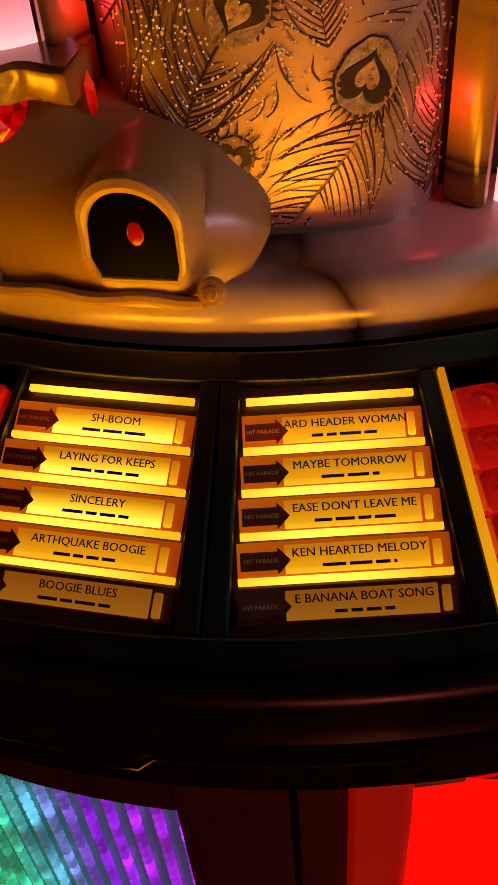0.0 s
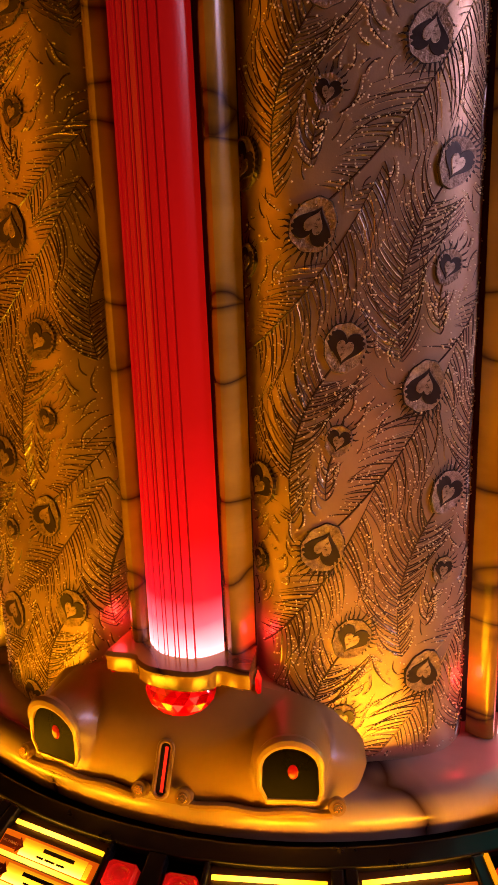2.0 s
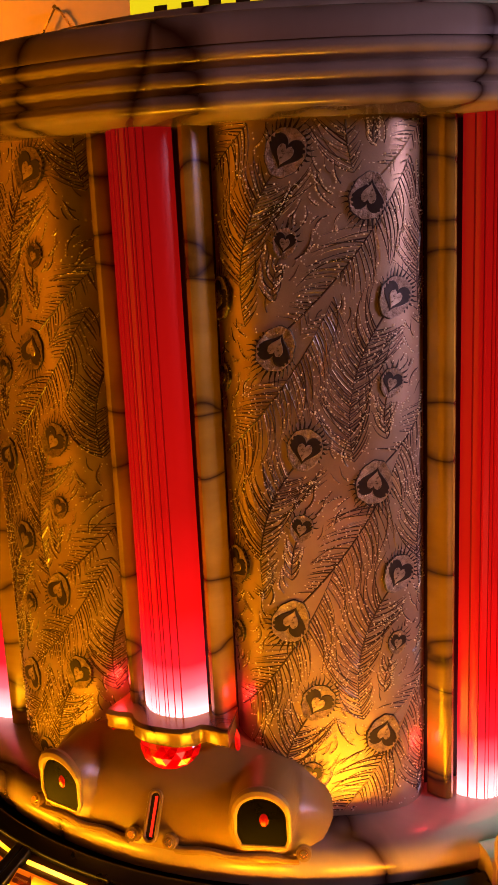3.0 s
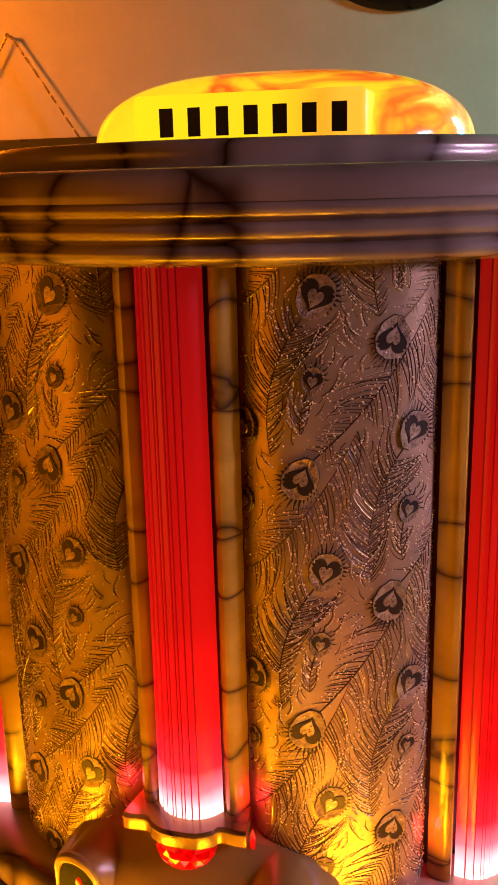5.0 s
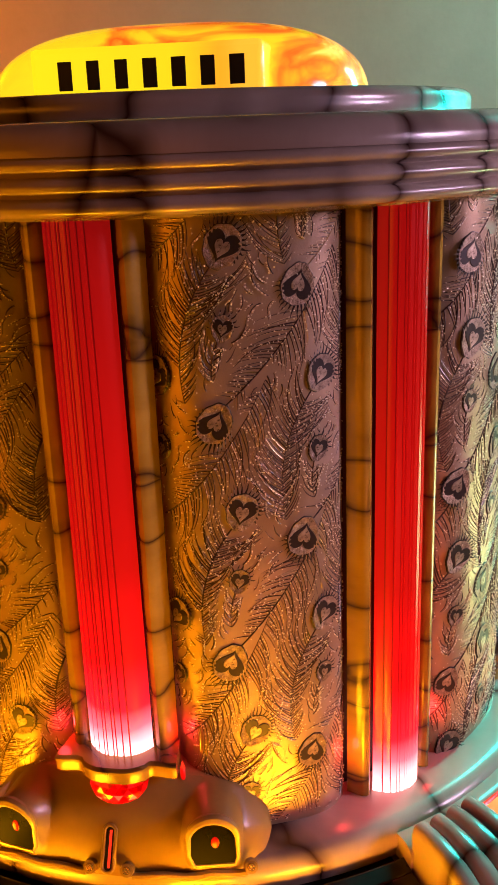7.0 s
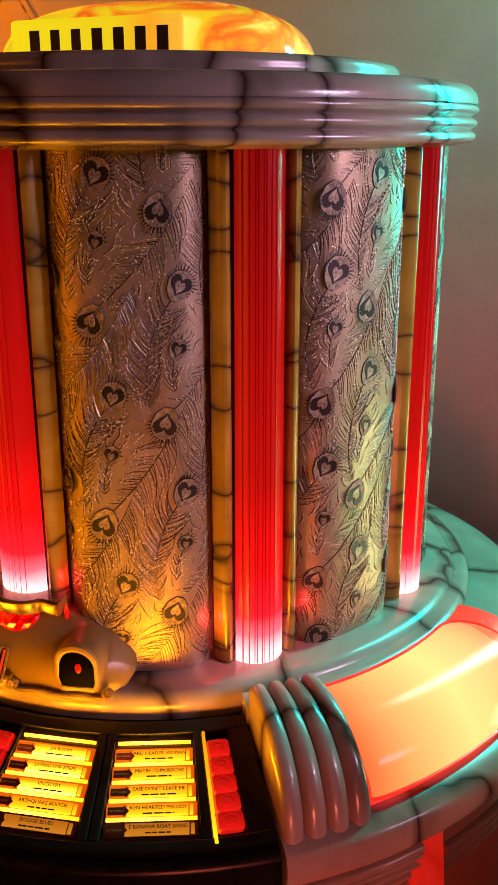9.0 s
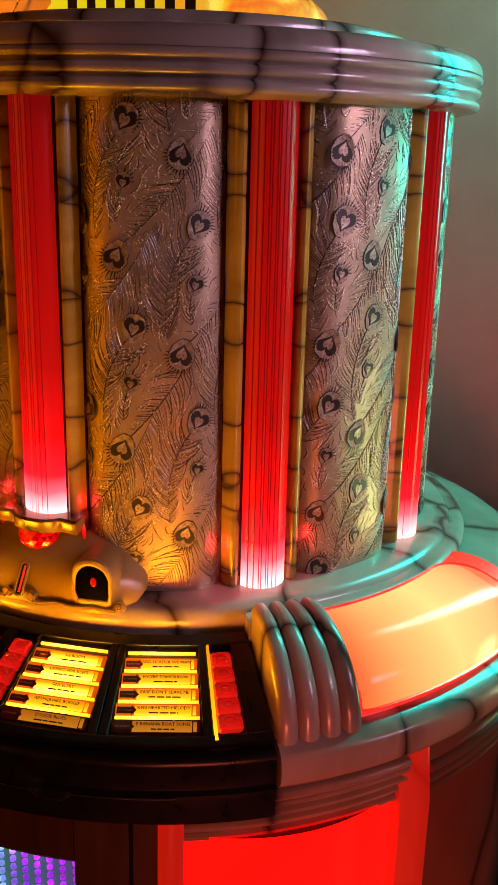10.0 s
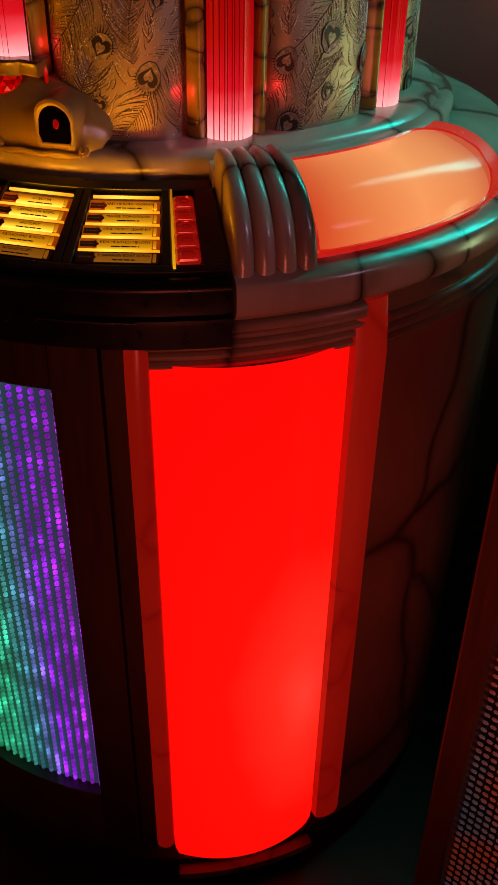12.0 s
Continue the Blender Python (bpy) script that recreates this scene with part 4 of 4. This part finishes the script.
body = [(0.30, 0.80), (0.436, 0.798), (0.447, 0.803), (0.448, 0.828), (0.452, 0.830), (0.452, 0.834), (0.448, 0.837)] + arc_pts(0.440, 0.860, 0.0085, 0.008, -20, 75, 6) + [(0.432, 0.866), (0.332, 0.908), (0.30, 0.908)]
keyb = part("keyboard", ring(body, -KEY, KEY, 90), BLACK, juke, "black sloping selector housing")


def key_bar(bm, a, b, s0, s1, high=0.006, steps=None):
    n = steps or max(2, int(abs(b - a) / 1.2))
    rows = []
    for i in range(n + 1):
        th = a + (b - a) * i / n
        row = []
        for s, h in ((s0, -0.002), (s0, high), (s1, high), (s1, -0.002)):
            r, z = slope(s)
            row.append(bm.verts.new(pol(r + h * 0.39, th, z + h * 0.92)))
        rows.append(row)
    for p, q in zip(rows, rows[1:]):
        for j in range(4):
            bm.faces.new((p[j], p[(j + 1) % 4], q[(j + 1) % 4], q[j]))
    bm.faces.new(rows[0])
    bm.faces.new(rows[-1][::-1])


WINDOWS = ((5.1, 16.0), (18.6, 28.9))
BUTTONS = ((1.2, 4.4), (30.7, 33.6))
bm = bmesh.new()
key_bar(bm, -KEY, KEY, -0.17, -0.03, 0.0065, 60)
key_bar(bm, -KEY, KEY, 1.04, 1.14, 0.0065, 60)
for side in (1, -1):
    for a, b in ((-0.6, 0.95), (4.55, 5.05), (16.1, 17.25), (17.35, 18.5), (29.0, 30.2), (33.8, KEY)):
        key_bar(bm, side * a, side * b, -0.03, 1.04)
bmesh.ops.recalc_face_normals(bm, faces=bm.faces)
softened(part("bezel", bm, BLACK, keyb, "glossy black bezel round the title windows", False), 0.0011)
# chrome latch line along the front
bm = bmesh.new()
tube(bm, [pol(0.4535, th, 0.833) for th in np.linspace(-34, 10.5, 40)] + [pol(0.4545, 11.2, 0.827), pol(0.4545, 14.2, 0.827), pol(0.4535, 15, 0.833)] + [pol(0.4535, th, 0.833) for th in np.linspace(15.6, 26, 12)], 0.0007, 6)
part("latch_line", bm, CHROME, keyb, "thin worn metal edge of the latch")

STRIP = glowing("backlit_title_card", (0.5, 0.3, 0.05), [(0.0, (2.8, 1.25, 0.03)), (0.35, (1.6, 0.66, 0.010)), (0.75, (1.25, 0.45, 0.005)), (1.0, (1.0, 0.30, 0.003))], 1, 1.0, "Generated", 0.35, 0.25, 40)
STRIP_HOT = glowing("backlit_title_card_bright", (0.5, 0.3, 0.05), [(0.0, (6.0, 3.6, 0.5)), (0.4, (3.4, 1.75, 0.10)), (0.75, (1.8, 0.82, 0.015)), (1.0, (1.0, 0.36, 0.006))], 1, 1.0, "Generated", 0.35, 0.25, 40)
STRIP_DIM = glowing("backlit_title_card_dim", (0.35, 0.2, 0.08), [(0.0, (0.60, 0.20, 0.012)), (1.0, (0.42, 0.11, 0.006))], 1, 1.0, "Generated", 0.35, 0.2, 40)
EDGE = glowing("lit_acrylic_edge", (0.6, 0.4, 0.05), [(0.0, (2.4, 1.0, 0.02)), (0.5, (5.0, 2.4, 0.2)), (1.0, (2.4, 1.0, 0.02))], 0, 1.0, "Generated", 0.15, 0.2, 30)
BORDER = glowing("orange_card_border", (0.4, 0.1, 0.01), [(0.0, (0.80, 0.13, 0.002)), (1.0, (0.62, 0.07, 0.002))], 0, 1.0, "Generated", 0.4, 0.3, 40)
for one in (STRIP, STRIP_HOT, STRIP_DIM, BORDER):
    one.node_tree.nodes["Principled BSDF"].inputs["Specular IOR Level"].default_value = 0.05
    one.node_tree.nodes["Principled BSDF"].inputs["Base Color"].default_value = (0.30, 0.15, 0.015, 1)
ARROW = plain("dark_red_arrow", (0.10, 0.012, 0.006), (0.18, 0.025, 0.01), 0.45)
ARROW_INK = plain("pale_arrow_print", (0.6, 0.35, 0.12), (0.7, 0.42, 0.16), 0.5)
TEXT_INK = plain("brown_black_ink", (0.010, 0.004, 0.002), (0.02, 0.008, 0.004), 0.5)
DIVIDER = plain("brown_divider", (0.04, 0.015, 0.006), (0.08, 0.03, 0.012), 0.4)


def lettering(name, text, size, material, parent, m, align="CENTER"):
    curve = bpy.data.curves.new(name, "FONT")
    curve.body, curve.size, curve.align_x, curve.align_y = text, size, align, "CENTER"
    curve.resolution_u = 2
    temp = bpy.data.objects.new(name, curve)
    data = bpy.data.meshes.new_from_object(temp)
    bpy.data.objects.remove(temp)
    bpy.data.curves.remove(curve)
    data.materials.clear()
    data.materials.append(material)
    bm = bmesh.new()
    bm.from_mesh(data)
    bm.from_mesh(data)
    half = len(bm.verts) // 2
    bm.verts.ensure_lookup_table()
    for v in bm.verts[half:]:
        v.co += Vector((size * 0.03, 0, 0.00004))
    bm.to_mesh(data)
    bm.free()
    ob = new(name, data)
    ob.parent, ob.matrix_basis = parent, m
    return ob


TITLES = (("SH-BOOM", "LAYING FOR KEEPS", "SINCELERY", "ARTHQUAKE BOOGIE", "BOOGIE BLUES"),
          ("ARD HEADER WOMAN", "MAYBE TOMORROW", "EASE DON'T LEAVE ME", "KEN HEARTED MELODY", "E BANANA BOAT SONG"), ())


def title_window(a, b, titles, hot, rng):
    mid = (a + b) / 2
    bm = bmesh.new()
    key_bar(bm, a - 0.2, b + 0.2, -0.05, 1.05, 0.0006)
    bmesh.ops.recalc_face_normals(bm, faces=bm.faces)
    tray = part("title_tray", bm, DIVIDER, juke, "brown tray of the title window")
    top_gap = 0.09
    pitch = (1.0 - top_gap) / 5
    bm = box(bmesh.new(), -0.5, 0.5, -0.0012, 0.0012, 0.0, 0.0018)
    r, z = slope(0.035)
    wide = 2 * r * math.sin(radians((b - a) / 2)) * 0.96
    bmesh.ops.scale(bm, vec=(wide, 1, 1), verts=bm.verts)
    part("lit_edge", bm, EDGE, tray, "bright yellow acrylic edge", False, key_frame(mid, 0.035, 0.001))
    for i in range(5):
        s = top_gap + pitch * (i + 0.5)
        r, z = slope(s)
        wide = 2 * r * math.sin(radians((b - a) / 2)) * 0.985
        m = key_frame(mid, s, 0.0012) @ Matrix.Rotation(radians(6), 4, "X")
        high = 0.0870 * pitch
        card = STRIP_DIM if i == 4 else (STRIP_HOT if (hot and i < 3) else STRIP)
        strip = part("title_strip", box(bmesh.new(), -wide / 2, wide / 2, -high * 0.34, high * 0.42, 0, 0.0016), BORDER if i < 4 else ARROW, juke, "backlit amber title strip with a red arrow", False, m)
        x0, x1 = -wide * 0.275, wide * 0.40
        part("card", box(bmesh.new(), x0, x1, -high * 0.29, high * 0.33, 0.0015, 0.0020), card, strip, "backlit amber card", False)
        if i < 4:
            part("lit_edge", box(bmesh.new(), -wide * 0.5, wide * 0.5, -high * 0.49, -high * 0.345, 0, 0.0026), EDGE, strip, "bright yellow acrylic edge", False)
        bm = bmesh.new()
        y, h = 0.0, high * 0.20
        xs = -wide * 0.485
        pts = [(xs, y - h), (x0 - 0.0025, y - h), (x0 - 0.0025, y - h * 1.5), (x0 + 0.002, y), (x0 - 0.0025, y + h * 1.5), (x0 - 0.0025, y + h), (xs, y + h)]
        bm.faces.new([bm.verts.new((px, py, 0.0024)) for px, py in pts])
        part("arrow", bm, ARROW, strip, "dark red printed arrow", False)
        lettering("arrow_text", "HIT PARADE", 0.0021, ARROW_INK, strip, Matrix.Translation(((xs + x0) / 2 - 0.0005, y, 0.0027)))
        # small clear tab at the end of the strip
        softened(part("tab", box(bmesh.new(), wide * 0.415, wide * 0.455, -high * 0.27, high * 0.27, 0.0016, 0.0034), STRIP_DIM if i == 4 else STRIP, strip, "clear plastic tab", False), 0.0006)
        mid_x = (x0 + x1) / 2 + wide * 0.01
        if titles:
            lettering("title_text", titles[i], 0.0042, TEXT_INK, strip, Matrix.Translation((mid_x, high * 0.14, 0.0024)))
        else:
            part("title_bar", box(bmesh.new(), mid_x - rng.uniform(0.008, 0.017), mid_x + rng.uniform(0.008, 0.017), high * 0.07, high * 0.21, 0.0019, 0.0023), TEXT_INK, strip, "", False)
        hb = rng.uniform(0.009, 0.014)
        bm = bmesh.new()
        x = mid_x - hb
        while x < mid_x + hb:
            w = rng.uniform(0.0035, 0.008)
            box(bm, x, min(x + w, mid_x + hb), -high * 0.175, -high * 0.105, 0.0019, 0.0023)
            x += w + 0.0012
        part("name_bar", bm, TEXT_INK, strip, "", False)


rng = random.Random(5)
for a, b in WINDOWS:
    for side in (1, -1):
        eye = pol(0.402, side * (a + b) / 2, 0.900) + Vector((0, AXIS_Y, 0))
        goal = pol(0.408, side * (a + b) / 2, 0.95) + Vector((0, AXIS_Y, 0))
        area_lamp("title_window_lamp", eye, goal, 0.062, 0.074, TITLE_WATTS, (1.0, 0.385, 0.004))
for (a, b), t, hot in zip(WINDOWS, TITLES, (True, False)):
    title_window(a, b, t, hot, rng)
for a, b in WINDOWS:
    title_window(-b, -a, (), True, rng)

# cut red glass buttons in columns
# Emission is added to brighten the button glass, more at its lower edge.
KEY_GLASS = glowing("red_button_glass", (0.55, 0.01, 0.008), [(0.0, (0.75, 0.012, 0.006)), (1.0, (0.28, 0.003, 0.002))], 1, 1.0, "Generated", 0.07, 0.5, 90)


KEY_GLASS.node_tree.nodes["Principled BSDF"].inputs["Specular IOR Level"].default_value = 0.9
KEY_GLASS.node_tree.nodes["Principled BSDF"].inputs["Coat Weight"].default_value = 1.0


def button_mesh(w, h):
    """A square of pressed glass with a round dish in its face and bevelled corners."""
    bm = bmesh.new()
    n = 24
    rings = []
    for rad, z in ((1.0, 0.0), (1.0, 0.0045), (0.86, 0.0065), (0.70, 0.0068), (0.60, 0.0050), (0.44, 0.0042), (0.36, 0.0056), (0.15, 0.0062)):
        row = []
        for i in range(n):
            a = 6.28319 * i / n + 0.13
            c, s = math.cos(a), math.sin(a)
            k = 1 / max(abs(c), abs(s)) if rad > 0.8 else 1.0
            k = min(k, 1.25)
            row.append(bm.verts.new((c * k * rad * w / 2, s * k * rad * h / 2, z)))
        rings.append(row)
    for p, q in zip(rings, rings[1:]):
        for i in range(n):
            bm.faces.new((p[i], p[(i + 1) % n], q[(i + 1) % n], q[i]))
    bm.faces.new(rings[-1])
    return bm


first = None
for side in (1, -1):
    for a, b in BUTTONS:
        for i in range(5):
            s = 0.07 + 0.185 * (i + 0.5)
            m = key_frame(side * (a + b) / 2, s, 0.001)
            k = slope(s)[0] / 0.388
            m = m @ Matrix.Diagonal((k, 1, 1, 1))
            if first is None:
                first = part("button", button_mesh(0.0205, 0.0158), KEY_GLASS, keyb, "cut red glass selector button", smooth=False, m=m)
            else:
                again(first, m, keyb, "button")
    # Glowing bar added for light that leaks along the window's edge.
    bm = bmesh.new()
    key_bar(bm, side * 30.25, side * 30.6, -0.02, 1.10, 0.0075)
    bmesh.ops.recalc_face_normals(bm, faces=bm.faces)
    part("lit_edge", bm, STRIP, keyb, "amber light leaking beside the buttons, built as a glowing bar", False)

# ---- wall things ----
def wall_record(x, z):
    thing = tagged(new("vinyl_record"), "black vinyl record hung on the plaster wall", "record", "records on the wall")
    thing.location = (x, WALL_Y - 0.004, z)
    turn = Matrix.Rotation(radians(90), 4, "X")
    bm = bmesh.new()
    prof = [(0.004, 0.001)] + [(0.052 + 0.0016 * k, 0.0012 + 0.0004 * (k % 2)) for k in range(59)] + [(0.150, 0.001), (0.151, -0.001), (0.004, -0.001)]
    rings = [[bm.verts.new(turn @ Vector((r * math.cos(t), r * math.sin(t), zz))) for r, zz in prof] for t in (6.28319 * i / 64 for i in range(64))]
    for i in range(64):
        p, q = rings[i], rings[(i + 1) % 64]
        for j in range(len(prof)):
            bm.faces.new((p[j], q[j], q[(j + 1) % len(prof)], p[(j + 1) % len(prof)]))
    bmesh.ops.recalc_face_normals(bm, faces=bm.faces)
    part("disc", bm, BLACK, thing)
    bm = bmesh.new()
    bmesh.ops.create_cone(bm, cap_ends=True, segments=40, radius1=0.05, radius2=0.05, depth=0.0006, matrix=turn @ Matrix.Translation((0, 0, 0.0018)))
    part("label_disc", bm, RED_GLASS, thing, "dark red paper label")


wall_record(-0.69, 1.822 + LIFT)
wall_record(0.045, 1.785 + LIFT)
# picture hung by a cord from a nail
pic = tagged(new("framed_picture"), "dark framed picture hung on the wall by a cord and nail", "picture")
pic.location = (-0.505, WALL_Y, 1.30 + LIFT)
bm = bmesh.new()
for x0, x1, z0, z1 in ((-0.16, 0.16, 0.175, 0.197), (-0.16, 0.16, -0.2, -0.178), (-0.16, -0.138, -0.178, 0.175), (0.138, 0.16, -0.178, 0.175)):
    box(bm, x0, x1, -0.022, -0.002, z0, z1)
softened(part("frame", bm, BLACK, pic, "black wooden frame", False), 0.002)
part("print", box(bmesh.new(), -0.138, 0.138, -0.010, -0.004, -0.178, 0.175), DARK, pic, "dark print", False)
bm = bmesh.new()
tube(bm, [Vector((-0.105, -0.012, 0.19)), Vector((-0.002, -0.008, 0.336)), Vector((0.004, -0.008, 0.336)), Vector((0.105, -0.012, 0.19))], 0.0016, 6)
part("cord", bm, BRASS, pic, "thin brown hanging cord")
bm = bmesh.new()
tube(bm, [Vector((0.001, -0.014, 0.337)), Vector((0.001, 0.0, 0.333))], [0.0032, 0.0015], 8)
part("nail", bm, CHROME, pic)

# ---- the neighbouring cabinet, and clutter between ----
near = tagged(new("speaker_cabinet"), "dark wooden cabinet with a beaded grille lit orange, beside the jukebox", "cabinet")
near.location = (0.507, -0.224, 0)
near.rotation_euler = (0, 0, radians(-18))
NH = 0.84
bm = bmesh.new()
box(bm, 0.0, 0.038, -0.012, 0.30, 0.0, NH)
softened(part("stile", bm, WOOD, near, "dark stained wooden stile", False), 0.004)
softened(part("top", box(bmesh.new(), -0.006, 0.52, -0.018, 0.306, NH, NH + 0.02), WOOD, near, "", False), 0.004)
softened(part("stile", box(bmesh.new(), 0.462, 0.50, -0.012, 0.30, 0.0, NH), WOOD, near, "dark stained wooden stile", False), 0.004)
part("body", box(bmesh.new(), 0.038, 0.462, 0.012, 0.30, 0.0, NH), DARK, near, "", False)
bm = bmesh.new()
for col in range(40):
    for k in range(60):
        add_bead(bm, Vector((0.042 + 0.0105 * col, 0.008, 0.02 + 0.0132 * k)), 0.0026, (2.0, 1, 1))
m, nd, lk, p = nodes_of("lit_orange_bead")
c = nd.new("ShaderNodeTexCoord")
tint = ramp(nd, lk, noise_tex(nd, lk, c.outputs["Object"], 7, 2), [(0.3, (0.05, 0.10, 0.14)), (0.48, (0.16, 0.12, 0.15)), (0.58, (0.55, 0.05, 0.02)), (0.75, (0.75, 0.12, 0.02))])
lk.new(tint, p.inputs["Emission Color"])
p.inputs["Emission Strength"].default_value = 0.4
p.inputs["Base Color"].default_value, p.inputs["Roughness"].default_value = (0.25, 0.25, 0.25, 1), 0.3
part("bead_string", bm, m, near, "rows of lit faceted beads", kind="stuff")

plug = tagged(new("power_strip"), "pale plastic power strip low beside the jukebox", "power strip")
plug.location = (0.50, 0.12, 0.16)
plug.rotation_euler = (0, 0, radians(25))
PALE = plain("aged_plastic", (0.45, 0.36, 0.22), (0.58, 0.48, 0.32), 0.4)
for k, (w, h, z) in enumerate(((0.05, 0.010, 0.036), (0.06, 0.007, 0.0), (0.06, 0.007, -0.018))):
    softened(part("rib", box(bmesh.new(), -w / 2, w / 2, -0.02, 0.0, z, z + h), PALE, plug, "", False), 0.002)
softened(part("foot", box(bmesh.new(), -0.03, 0.03, -0.002, 0.012, -0.16, 0.05), KICK, plug, "", False), 0.002)
cable = tagged(new("power_cable"), "black power cable hanging down to the floor", "cable")
bm = bmesh.new()
tube(bm, [Vector((0.452 + 0.02 * math.sin(i * 0.5), 0.10 + 0.004 * i, 0.42 - 0.033 * i)) for i in range(13)] + [Vector((0.50, 0.24, 0.006))], 0.0045, 8)
part("cord", bm, KICK, cable)
